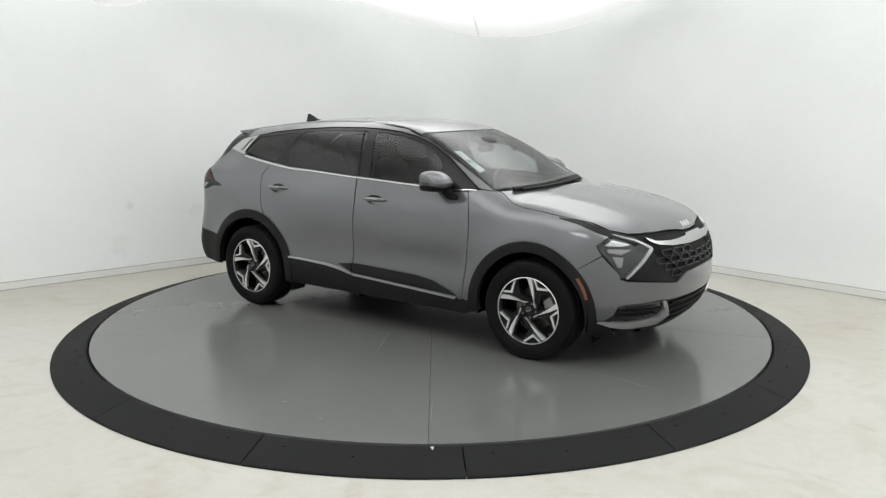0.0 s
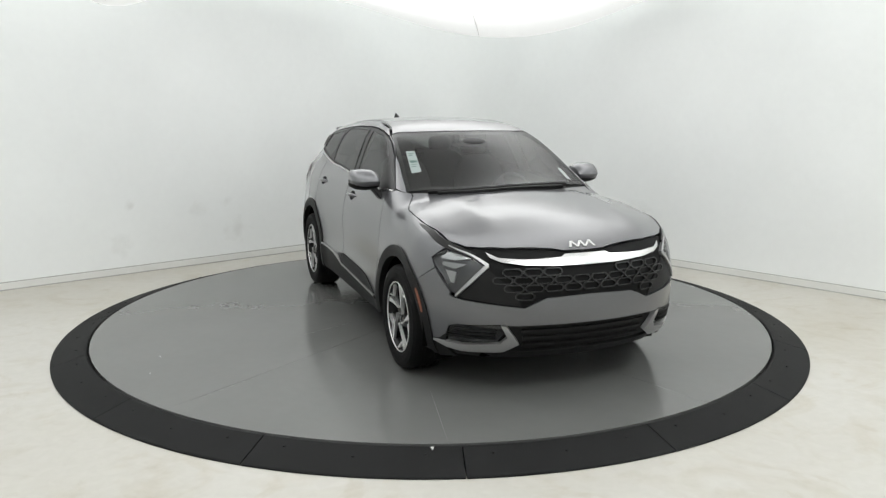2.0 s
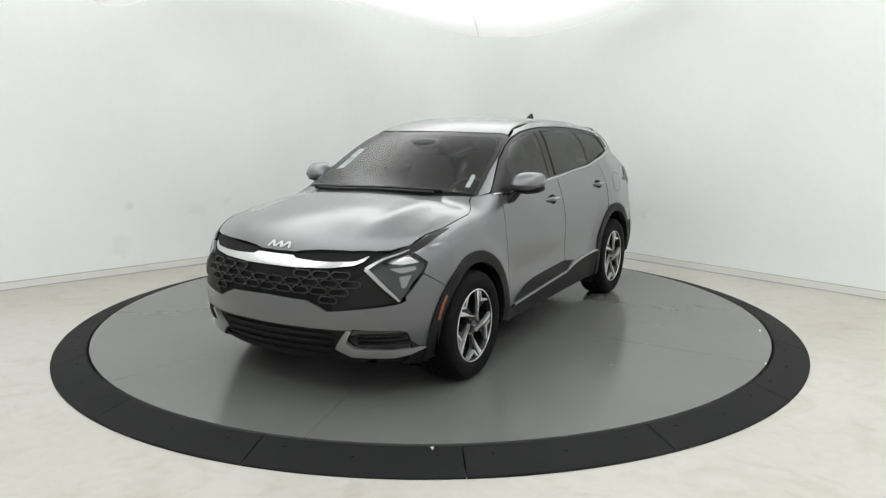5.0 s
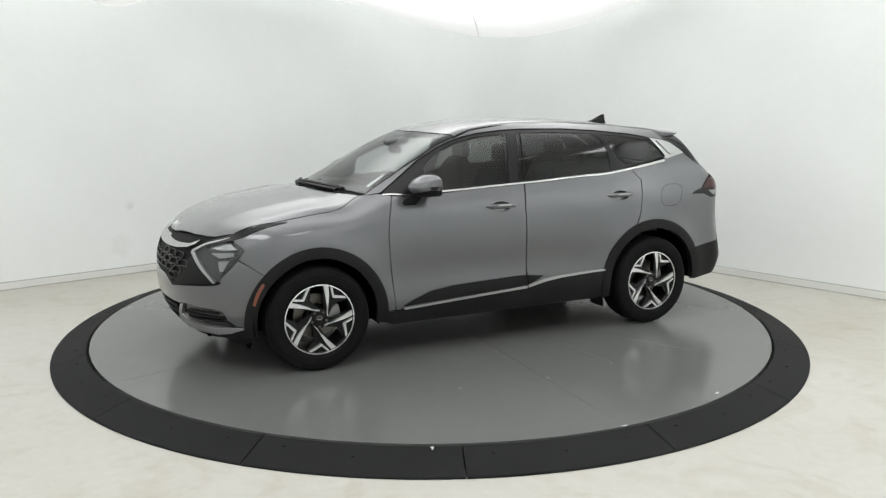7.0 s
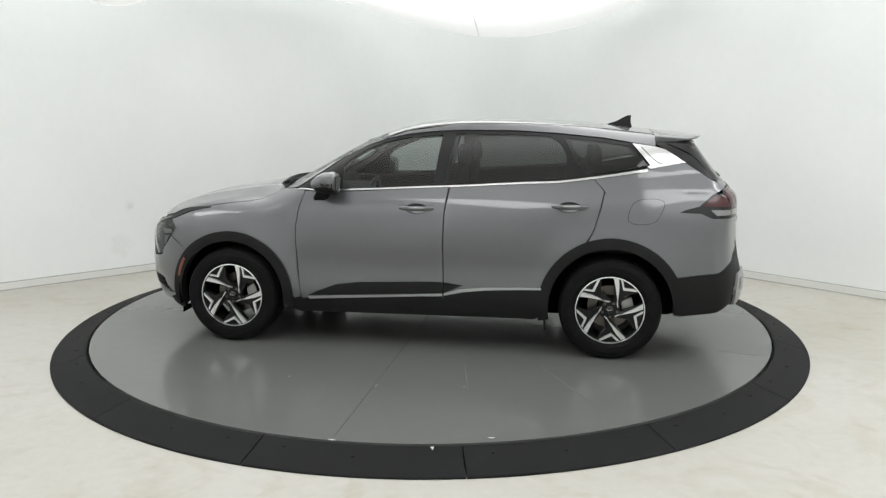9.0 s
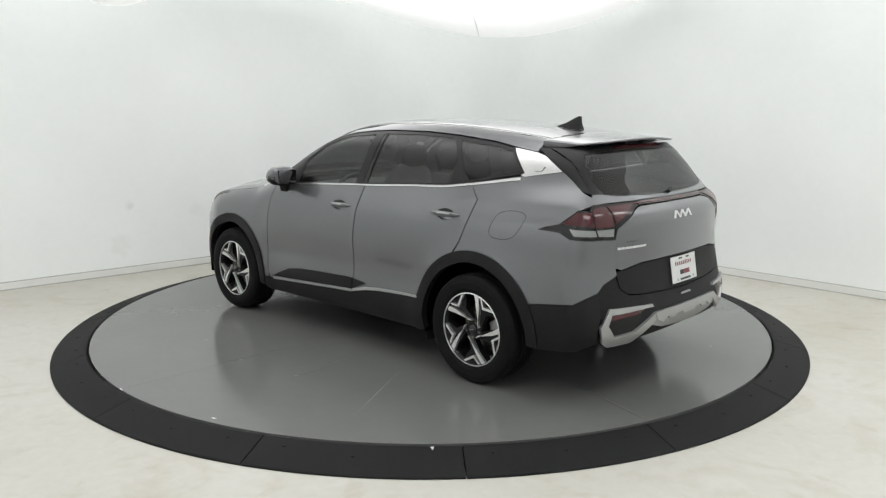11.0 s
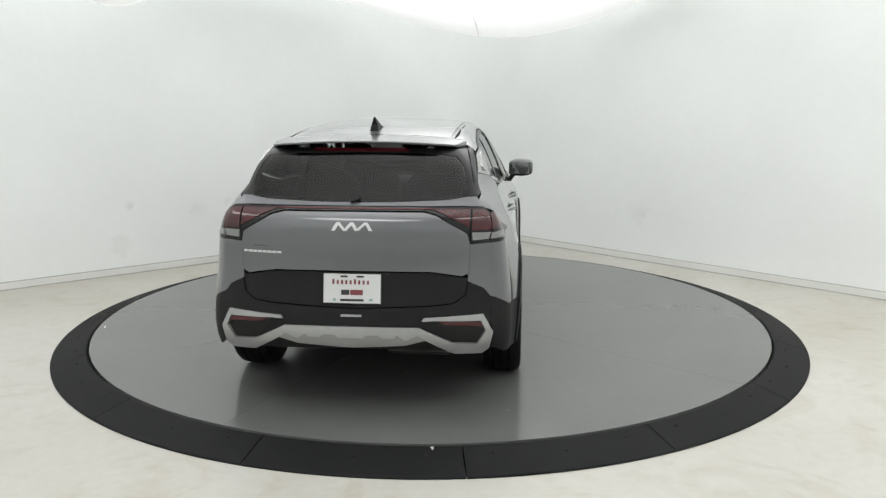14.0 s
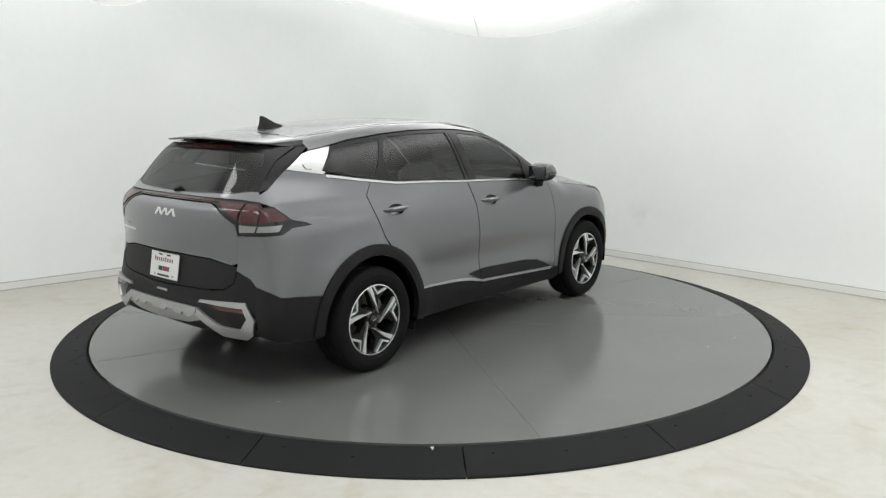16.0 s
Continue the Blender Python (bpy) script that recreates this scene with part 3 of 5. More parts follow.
FD_HANDLE, RD_HANDLE = (-0.012, 1.020), (-1.085, 1.050)
front_door = [(0.806, 1.131), (0.67, 1.116), (0.541, 1.128), (0.25, 1.145), (-0.088, 1.166), (-0.236, 1.173), (-0.211, 1.002), (-0.205, 0.768), (-0.209, 0.571), (-0.214, 0.395), (0.836, 0.352), (0.851, 0.484), (0.871, 0.741), (0.874, 0.877), (0.858, 0.992), (0.822, 1.125)]
rear_door = [(-0.245, 1.174), (-0.738, 1.207), (-1.017, 1.223), (-1.209, 1.250), (-1.233, 1.252), (-1.317, 1.159), (-1.295, 1.054), (-1.247, 0.892), (-1.19, 0.80)] + arc_pts(HUB_R, R_AR - 0.02, 69, 12) + [(-0.90, 0.40), (-0.219, 0.395), (-0.214, 0.571), (-0.210, 0.768), (-0.216, 1.002)]
doors = {}
for nm, poly, (hx, hz) in (("front_door", front_door, FD_HANDLE), ("rear_door", rear_door, RD_HANDLE)):
    doors[nm] = both(nm, poly, "L", PAINT, car, step=0.04, gap=0.0017, holes=[ellipse(hx, hz, 0.078, 0.036)])
GLASS_SEAM = [(0.60, 1.487), (0.635, 1.40), (0.665, 1.30), (0.69, 1.235)]
REAR_SEAM = [(0.80, 0.985), (0.80, 0.9), (0.80, 0.8), (0.80, 0.69)]
quarter = [(-1.237, 1.250), (-1.336, 1.270), (-1.616, 1.318), (-1.867, 1.350), (-2.015, 1.250)] + to_side([(0.70, 1.215), (0.745, 1.176)], "B") + [(-2.05, 1.150), (-1.945, 1.066), (-1.86, 1.045), (-1.816, 1.027), (-1.96, 1.022), (-2.035, 0.990)] + to_side(REAR_SEAM, "B") + [(-2.09, 0.625), (-1.804, 0.592)] + arc_pts(HUB_R, R_AR - 0.02, 151, 69) + [(-1.252, 0.892), (-1.300, 1.054), (-1.322, 1.159)]
both("quarter_panel", quarter, "L", PAINT, car, step=0.04, gap=0.0004)
both("rear_corner", [(0.655, 0.985), (0.80, 0.985), (0.80, 0.69), (0.754, 0.738), (0.64, 0.78), (0.647, 0.822)], "B", PAINT, car, step=0.025, gap=-0.0012)
gate_half = [(0, 1.162), (0.39, 1.160), (0.461, 1.143), (0.635, 1.045), (0.655, 0.985), (0.647, 0.822), (0.60, 0.806), (0.559, 0.815), (0.435, 0.835), (0.2, 0.838), (0, 0.838)]
tailgate = panel("tailgate", sym(gate_half), "B", PAINT, car, step=0.03)
panel("tailgate_lip", sym([(0, 1.208), (0.212, 1.210), (0.517, 1.220), (0.62, 1.235), (0.69, 1.235), (0.742, 1.180), (0.6, 1.188), (0.2, 1.190), (0, 1.190)]), "B", PAINT, car, step=0.025, gap=0.001)
panel("tailgate_lower_panel", sym([(0, 0.834), (0.2, 0.834), (0.435, 0.831), (0.559, 0.811), (0.60, 0.802), (0.645, 0.80), (0.621, 0.704), (0.56, 0.663), (0.437, 0.652), (0, 0.638)]), "B", CLAD, car, step=0.03, lift=-0.002)

# front bumper
FRONT_SEAM = [(0.80, 0.625), (0.80, 0.55), (0.80, 0.47), (0.80, 0.44)]
GRILLE_LOW = [(0.785, 0.615), (0.755, 0.606), (0.557, 0.585), (0.42, 0.567), (0.351, 0.600), (0.287, 0.624), (0, 0.634)]
panel("front_bumper", sym([(0, 0.463), (0.50, 0.463), (0.56, 0.472), (0.77, 0.455), (0.80, 0.44)] + FRONT_SEAM[2::-1] + GRILLE_LOW), "F", PAINT, car, step=0.03, gap=-0.0008)
bumper_side = [(1.874, 0.771), (1.935, 0.703), (1.982, 0.650)] + to_side(FRONT_SEAM, "F") + [(1.95, 0.385), (1.90, 0.345), (1.845, 0.338)] + arc_pts(HUB_F, R_AF - 0.02, -2, 43, 10)
both("bumper_side", bumper_side, "L", PAINT, car, step=0.03, gap=-0.0008)

# black lower parts
panel("front_valance", sym([(0, 0.461), (0.50, 0.461), (0.56, 0.470), (0.77, 0.453), (0.80, 0.438), (0.80, 0.30), (0.70, 0.225), (0.4, 0.205), (0, 0.20)]), "F", CLAD, car, step=0.03, lift=-0.030, deep=0.01, gap=0)
both("valance_side", to_side([(0.80, 0.438), (0.80, 0.30)], "F") + [(1.93, 0.225), (1.80, 0.20), (1.792, 0.26), (1.845, 0.336), (1.90, 0.343), (1.95, 0.383)], "L", CLAD, car, step=0.03, gap=0)
both("sill_cladding", arc_pts(HUB_F, R_AF, 190, 178, 5) + [(0.885, 0.352), (0.836, 0.346), (-0.214, 0.392), (-0.90, 0.40)] + arc_pts(HUB_R, R_AR, 5, -9, 5) + [(-0.85, 0.262), (0.85, 0.25)], "L", CLAD, car, step=0.05, lift=0.004, gap=0)
for hub, r, a0, a1 in ((HUB_F, R_AF, -14, 189), (HUB_R, R_AR, -11, 182)):
    both("wheel_arch_trim", arc_pts(hub, r, a0, a1, 40) + arc_pts(hub, r - 0.072, a1, a0, 40), "L", CLAD, car, step=0.05, lift=0.012, deep=0.05, gap=0)
rear_side = [(-1.804, 0.588), (-2.088, 0.621)] + to_side([(0.80, 0.688), (0.80, 0.55), (0.80, 0.40)], "B") + [(-2.10, 0.345), (-1.80, 0.325)] + arc_pts(HUB_R, R_AR - 0.02, 184, 151, 6)
both("rear_bumper_side", rear_side, "L", CLAD, car, step=0.03, gap=0)
panel("rear_bumper", sym([(0, 0.634), (0.437, 0.648), (0.562, 0.659), (0.625, 0.702), (0.650, 0.778), (0.754, 0.735), (0.80, 0.688), (0.80, 0.40), (0.74, 0.37), (0.5, 0.395), (0, 0.415)]), "B", CLAD, car, step=0.03, gap=0)

# door mouldings and bright strips
both("door_moulding", [(0.786, 0.375), (0.712, 0.411), (0.572, 0.463), (0.405, 0.485), (-0.141, 0.506), (-0.207, 0.504), (-0.210, 0.425), (0.02, 0.414)], "L", CLAD, car, step=0.06, lift=0.010, deep=0.014, gap=0)
both("door_moulding", [(-0.219, 0.503), (-0.355, 0.487), (-0.219, 0.430)], "L", CLAD, car, step=0.06, lift=0.010, deep=0.014, gap=0)
both("door_moulding", [(-0.219, 0.424), (-0.36, 0.452), (-0.50, 0.468), (-0.905, 0.486), (-0.93, 0.39), (-0.219, 0.386)], "L", CLAD, car, step=0.06, lift=0.009, deep=0.014, gap=0)
both("door_moulding", [(0.79, 0.362), (0.02, 0.406), (-0.210, 0.418), (-0.210, 0.384), (0.82, 0.342)], "L", CLAD, car, step=0.06, lift=0.009, deep=0.014, gap=0)
both("bright_sill_strip", [(0.790, 0.370), (0.02, 0.412), (-0.210, 0.424), (-0.210, 0.407), (0.02, 0.396), (0.775, 0.352)], "L", SILVER, car, step=0.06, lift=0.014, deep=0.02, gap=0)
both("bright_sill_strip", [(-0.219, 0.428), (-0.34, 0.458), (-0.48, 0.474), (-0.905, 0.491), (-0.905, 0.478), (-0.50, 0.457), (-0.36, 0.440), (-0.219, 0.411)], "L", SILVER, car, step=0.06, lift=0.014, deep=0.02, gap=0)
ribbons("belt_strip", [(x, 0.8, z - 0.005) for x, z in BELT], [0.012, 0.016, 0.016, 0.016, 0.018, 0.022], CHROME, car, lift=0.006)
both("chrome_pillar", [(-1.499, 1.479), (-1.539, 1.474), (-1.66, 1.456), (-1.724, 1.438), (-1.862, 1.352), (-1.623, 1.312), (-1.60, 1.326), (-1.624, 1.334)], "L", CHROME, car, step=0.04, lift=0.005, gap=0)
both("chrome_pillar_ridge", [(-1.56, 1.455), (-1.64, 1.442), (-1.745, 1.375), (-1.73, 1.350), (-1.69, 1.345), (-1.66, 1.36)], "L", CHROME, car, step=0.03, lift=0.012, gap=0)

# side windows
FG = [(0.548, 1.150), (0.545, 1.310), (0.50, 1.355), (0.385, 1.430), (0.24, 1.482), (0.10, 1.513), (-0.172, 1.535), (-0.118, 1.170), (0.25, 1.162)]
VG = [(0.60, 1.148), (0.60, 1.285), (0.575, 1.30), (0.575, 1.148)]
RG = [(-0.195, 1.190), (-0.262, 1.540), (-0.60, 1.542), (-0.940, 1.528), (-1.01, 1.481), (-1.055, 1.391), (-1.053, 1.245), (-0.738, 1.225)]
QG = [(-1.03, 1.518), (-1.31, 1.490), (-1.481, 1.465), (-1.615, 1.338), (-1.205, 1.270), (-1.135, 1.330)]
frame_poly = DLO_TOP + [(-1.618, 1.332)] + BELT[-2:0:-1]
both("window_surround", frame_poly, "L", TRIM, car, step=0.05, lift=-0.003, gap=0.001, holes=[FG, RG, QG])
for nm, poly, mat in (("front_side_window", FG, TINT), ("rear_side_window", RG, PRIVACY), ("quarter_window", QG, PRIVACY)):
    both(nm, poly, "L", mat, car, step=0.06, lift=-0.006, deep=0.004, gap=-0.001)
ribbons("pillar_seam", [(-0.299, 0.62, 1.545), (-0.27, 0.7, 1.36), (-0.243, 0.79, 1.185)], 0.006, GAP, car, lift=0.0005, deep=0.004)

# windscreen and rear window
WS_BASE = [(1.03, 0.55), (1.09, 0.35), (1.12, 0.15), (1.125, 0)]
ws = symt([(0.338, 0)] + WS_TOP[1::-1] + PILLAR[::-1] + WS_BASE)
panel("windscreen", ws, "T", SCREEN, car, step=0.05, lift=-0.004, deep=0.004, gap=0.002)
panel("windscreen_band", symt([(0.340, 0), (0.325, 0.25), (0.293, 0.46), (0.245, 0.598), (0.300, 0.600), (0.345, 0.46), (0.375, 0.25), (0.388, 0)]), "T", GLOSS, car, step=0.05, lift=-0.010, deep=0.002, gap=0)
for s in (1, -1):
    panel("windscreen_edge", [(x, s * (y - 0.002)) for x, y in PILLAR] + [(x, s * (y - 0.03)) for x, y in PILLAR[::-1]], "T", GLOSS, car, step=0.05, lift=-0.010, deep=0.002, gap=0)
panel("cowl", symt([(1.055, 0)] + [(x - 0.06, y) for x, y in WS_BASE[2::-1]] + [(0.96, 0.72), (0.99, 0.722), (1.025, 0.70)] + HOOD_REAR), "T", CLAD, car, step=0.04, lift=-0.016, deep=0.004, gap=0)
RW = [(0, 1.209), (0.212, 1.211), (0.517, 1.221), (0.60, 1.236), (0.622, 1.30), (0.595, 1.40), (0.55, 1.452), (0.35, 1.468), (0, 1.474)]
rw_out = [(0, 1.206), (0.212, 1.208), (0.517, 1.218), (0.62, 1.233), (0.69, 1.235)] + GLASS_SEAM[2::-1] + [(0.45, 1.497), (0, 1.502)]
panel("rear_window_backing", sym([(0, 1.22), (0.60, 1.245), (0.715, 1.245), (0.70, 1.30), (0.665, 1.40), (0.625, 1.487), (0, 1.49)]), "B", TRIM, car, step=0.03, lift=-0.014, deep=0.002, gap=0, holes=[sym(RW)])
panel("rear_window_surround", sym(rw_out), "B", TRIM, car, step=0.03, lift=-0.002, gap=0.001, holes=[sym(RW)])
panel("rear_window", sym(RW), "B", PRIVACY, car, step=0.04, lift=-0.004, deep=0.004, gap=-0.001)
both("tailgate_side_trim", [(-1.640, 1.490), (-1.71, 1.452), (-1.867, 1.356), (-2.018, 1.250)] + to_side(GLASS_SEAM[::-1], "B"), "L", TRIM, car, step=0.03, lift=-0.002, gap=0.001)


def spoiler():
    """The roof's tail: a thin blade that overhangs the rear window."""
    bm = bmesh.new()
    top, low = [], []
    ny, nx = 32, 8
    for i in range(ny + 1):
        y = -0.59 + 1.18 * i / ny
        k = abs(y) / 0.59
        x0, x1 = -1.66, -2.02 + 0.045 * k**2 + 0.10 * k**8
        rt, rl = [], []
        for j in range(nx + 1):
            x = x0 + (x1 - x0) * j / nx
            z = 1.566 - 0.085 * (-x - 1.66) - 0.030 * k**2 - 0.010 * k**12
            y2 = y * (1 - 0.07 * j / nx)
            rt.append(bm.verts.new((x, y2, z)))
            rl.append(bm.verts.new((x + 0.012, y2 * 0.995, z - 0.010 - 0.040 * (1 - j / nx))))
        top.append(rt), low.append(rl)
    for i in range(ny):
        for j in range(nx):
            bm.faces.new((top[i][j], top[i + 1][j], top[i + 1][j + 1], top[i][j + 1]))
            bm.faces.new((low[i][j], low[i][j + 1], low[i + 1][j + 1], low[i + 1][j]))
        bm.faces.new((top[i][nx], top[i + 1][nx], low[i + 1][nx], low[i][nx]))
        bm.faces.new((top[i][0], low[i][0], low[i + 1][0], top[i + 1][0]))
    for r, s in ((0, 1), (ny, -1)):
        for j in range(nx):
            f = (top[r][j], top[r][j + 1], low[r][j + 1], low[r][j])
            bm.faces.new(f if s > 0 else f[::-1])
    bmesh.ops.recalc_face_normals(bm, faces=bm.faces)
    for f in bm.faces:
        f.smooth = f.normal.z > 0.5 or f.normal.z < -0.5
    return part("spoiler", bm, PAINT, car)


spoil = spoiler()


# ---------------------------------------------------------------- solid helpers
def block(c, size, bevel=0.01, seg=2, turn=(0, 0, 0)):
    bm = bmesh.new()
    bmesh.ops.create_cube(bm, size=1)
    bmesh.ops.scale(bm, vec=size, verts=bm.verts)
    if bevel:
        bmesh.ops.bevel(bm, geom=bm.edges[:], offset=min(bevel, min(size) * 0.45), segments=seg, profile=0.5, affect="EDGES")
    bmesh.ops.transform(bm, matrix=pose(*c, *turn), verts=bm.verts)
    return bm


def lathe(profile, seg=64, axis_y=True, closed=True):
    """A ring body: profile points (radius, along) turned round the y axis."""
    bm = bmesh.new()
    rows = []
    for i in range(seg):
        a = 2 * math.pi * i / seg
        rows.append([bm.verts.new((r * math.cos(a), y, r * math.sin(a))) for r, y in profile])
    m = len(profile)
    for i in range(seg):
        for j in range(m if closed else m - 1):
            bm.faces.new((rows[i][j], rows[(i + 1) % seg][j], rows[(i + 1) % seg][(j + 1) % m], rows[i][(j + 1) % m]))
    bmesh.ops.recalc_face_normals(bm, faces=bm.faces)
    return bm


def slab_xz(polys, y0, y1):
    """Flat outlines in x and z, drawn out along y."""
    bm = bmesh.new()
    for poly in polys:
        a = [bm.verts.new((p[0], y0, p[1])) for p in poly]
        b = [bm.verts.new((p[0], y1, p[1])) for p in poly]
        n = len(poly)
        for i in range(n):
            bm.faces.new((a[i], a[(i + 1) % n], b[(i + 1) % n], b[i]))
        for tri in tessellate_polygon([[Vector((p[0], p[1], 0)) for p in poly]]):
            bm.faces.new([a[i] for i in tri])
            bm.faces.new([b[i] for i in tri][::-1])
    bmesh.ops.recalc_face_normals(bm, faces=bm.faces)
    return bm


def ovoid(c, half, power=2.6, seg=28, rows=16, shape=None):
    """A rounded body between an ellipsoid and a box."""
    bm = bmesh.new()
    sp = lambda v: math.copysign(abs(v) ** (2 / power), v)
    grid = []
    for j in range(1, rows):
        t = -math.pi / 2 + math.pi * j / rows
        row = []
        for i in range(seg):
            a = 2 * math.pi * i / seg
            v = Vector((sp(math.cos(t)) * sp(math.cos(a)), sp(math.cos(t)) * sp(math.sin(a)), sp(math.sin(t))))
            if shape:
                v = Vector(shape(*v))
            row.append(bm.verts.new((c[0] + v.x * half[0], c[1] + v.y * half[1], c[2] + v.z * half[2])))
        grid.append(row)
    for j in range(rows - 2):
        for i in range(seg):
            bm.faces.new((grid[j][i], grid[j][(i + 1) % seg], grid[j + 1][(i + 1) % seg], grid[j + 1][i]))
    bm.faces.new(grid[0][::-1])
    bm.faces.new(grid[-1])
    return bm


def mirrored(bm, s):
    if s < 0:
        bmesh.ops.scale(bm, vec=(1, -1, 1), verts=bm.verts)
        bmesh.ops.reverse_faces(bm, faces=bm.faces)
    return bm


# ---------------------------------------------------------------- wheels
def wheel():
    """A wheel at the origin whose outer face looks along +y."""
    w = new("wheel")
    w.parent = car
    prof = [(0.237, 0.020), (0.262, 0.030), (0.300, 0.033), (0.330, 0.026), (0.344, 0.008), (0.350, -0.012)]
    for g in (-0.05, -0.10, -0.15):
        prof += [(0.352, g + 0.012), (0.344, g + 0.008), (0.344, g - 0.008), (0.352, g - 0.012)]
    prof += [(0.350, -0.19), (0.334, -0.205), (0.25, -0.205), (0.235, -0.18), (0.235, 0.0)]
    part("tyre", lathe(prof, 72), RUBBER, w, "black road tyre", smooth=False)
    part("rim_barrel", lathe([(0.236, 0.016), (0.226, 0.012), (0.218, -0.02), (0.205, -0.15), (0.212, -0.18), (0.222, -0.18), (0.232, 0.0)], 64), DARKALLOY, w, smooth=True)
    part("rim_edge", lathe([(0.2365, 0.016), (0.2365, 0.021), (0.230, 0.023), (0.229, 0.016)], 72), ALLOY, w, "bright machined rim edge")
    R = 0.232
    at = lambda a, r: (-r * math.cos(radians(a)), r * math.sin(radians(a)))
    for k in range(5):
        s = 72 * k
        blade = [at(76.5 + s, R), at(85.5 + s, R), at(78 + s, 0.165), at(66 + s, 0.108), at(40 + s, 0.070), at(18 + s, 0.061), at(20 + s, 0.056), at(44 + s, 0.064), at(60 + s, 0.112), at(69.5 + s, 0.170)]
        part("spoke", slab_xz([blade], -0.012, 0.012), ALLOY, w, "machined spoke with a bright face")
        c1, c2, c3 = (73.5, R), (57, 0.166), (35, R)
        vee = [at(c1[0] + s, R), at(c2[0] + 2 + s, 0.166), at(c3[0] + s, R), at(c3[0] + 4.5 + s, R), at(c2[0] + 2.5 + s, 0.185), at(c1[0] - 4.0 + s, R)]
        part("spoke_fork", slab_xz([vee], -0.010, 0.011), ALLOY, w)
        back = [at(c1[0] + 12 + s, R), at(78 + s, 0.15), at(60 + s, 0.06), at(-10 + s, 0.055), at(30 + s, 0.085), at(45 + s, 0.14), at(33 + s, R), at(55 + s, R - 0.002)]
        part("spoke_back", slab_xz([back], -0.05, -0.006), DARKALLOY, w)
    part("hub_carrier", lathe([(0.001, -0.002), (0.066, -0.006), (0.075, -0.03), (0.075, -0.12), (0.001, -0.12)], 40, closed=False), DARKALLOY, w)
    part("hub_cap", lathe([(0.001, 0.010), (0.024, 0.009), (0.029, 0.004), (0.029, -0.004)], 32, closed=False), GLOSS, w, smooth=True)
    part("cap_badge", slab_xz([[(-0.017, -0.003), (-0.012, 0.004), (-0.004, -0.002), (0.0, 0.004), (0.008, -0.002), (0.015, 0.004), (0.017, 0.001), (0.008, -0.006), (0.001, 0.0), (-0.004, -0.006), (-0.012, 0.0)]], 0.009, 0.0115), SILVER, w)
    for k in range(5):
        a = radians(72 * k + 50)
        bm = lathe([(0.001, 0.006), (0.008, 0.005), (0.010, 0.0), (0.010, -0.01)], 6, closed=False)
        bmesh.ops.translate(bm, vec=(0.052 * math.cos(a), -0.001, 0.052 * math.sin(a)), verts=bm.verts)
        part("wheel_nut", bm, STEEL, w)
    part("brake_disc", lathe([(0.085, -0.095), (0.150, -0.095), (0.152, -0.10), (0.152, -0.115), (0.085, -0.115)], 56), STEEL, w, "ground steel brake disc", smooth=False)
    bm = slab_xz([[(0.165 * math.cos(radians(a)), 0.165 * math.sin(radians(a))) for a in range(150, 211, 10)] + [(0.088 * math.cos(radians(a)), 0.088 * math.sin(radians(a))) for a in range(210, 149, -10)]], -0.12, -0.06)
    bmesh.ops.bevel(bm, geom=[e for e in bm.edges if len(e.link_faces) == 2 and e.calc_face_angle(0) > 0.6], offset=0.006, segments=2, affect="EDGES")
    part("brake_caliper", bm, SILVER, w, "bare cast brake caliper")
    return w


Y_FACE = 0.908
first_wheel = wheel()
first_wheel.matrix_basis = pose(HUB_F, Y_FACE, 0.352, 0, -3, 0)
for x, s, turn in ((HUB_R, 1, 0), (HUB_F, -1, 8), (HUB_R, -1, 20)):
    copy_thing(first_wheel, pose(x, s * Y_FACE, 0.352, 0, 0, 0 if s > 0 else 180) @ pose(0, 0, 0, 0, turn, 0))

# wheel houses and underbody
for x, r, a0, a1 in ((HUB_F, 0.43, -12, 192), (HUB_R, 0.445, -14, 183)):
    for s in (1, -1):
        bm = bmesh.new()
        n, cols = 20, []
        for i in range(n + 1):
            a = radians(a0 + (a1 - a0) * i / n)
            cols.append([bm.verts.new((x + r * math.cos(a), y, HUB_Z + r * math.sin(a))) for y in (0.905, 0.62)])
        for i in range(n):
            bm.faces.new((cols[i][0], cols[i + 1][0], cols[i + 1][1], cols[i][1]))
        bm.faces.new([c[1] for c in cols])
        part("wheel_house", mirrored(bm, s), UNDER, car)
part("underbody", slab_xz([[(2.05, 0.24), (2.05, 0.62), (1.85, 0.80), (1.1, 0.90), (-1.95, 0.70), (-2.16, 0.60), (-2.16, 0.36), (-1.8, 0.26), (-1.0, 0.235), (1.0, 0.225)]], -0.615, 0.615), UNDER, car)
part("floor_pan", block((0.0, 0, 0.31), (1.72, 1.70, 0.11), 0.02), UNDER, car)
for s in (1, -1):
    part("mud_flap", block((-0.93, s * 0.80, 0.235), (0.012, 0.16, 0.12), 0.004, turn=(0, 6, 0)), CLAD, car)
    part("mud_flap", block((1.82, s * 0.77, 0.20), (0.012, 0.12, 0.04), 0.004, turn=(0, -8, 0)), UNDER, car)
part("exhaust_silencer", block((-1.75, -0.32, 0.30), (0.30, 0.42, 0.14), 0.05, 4), STEEL, car)

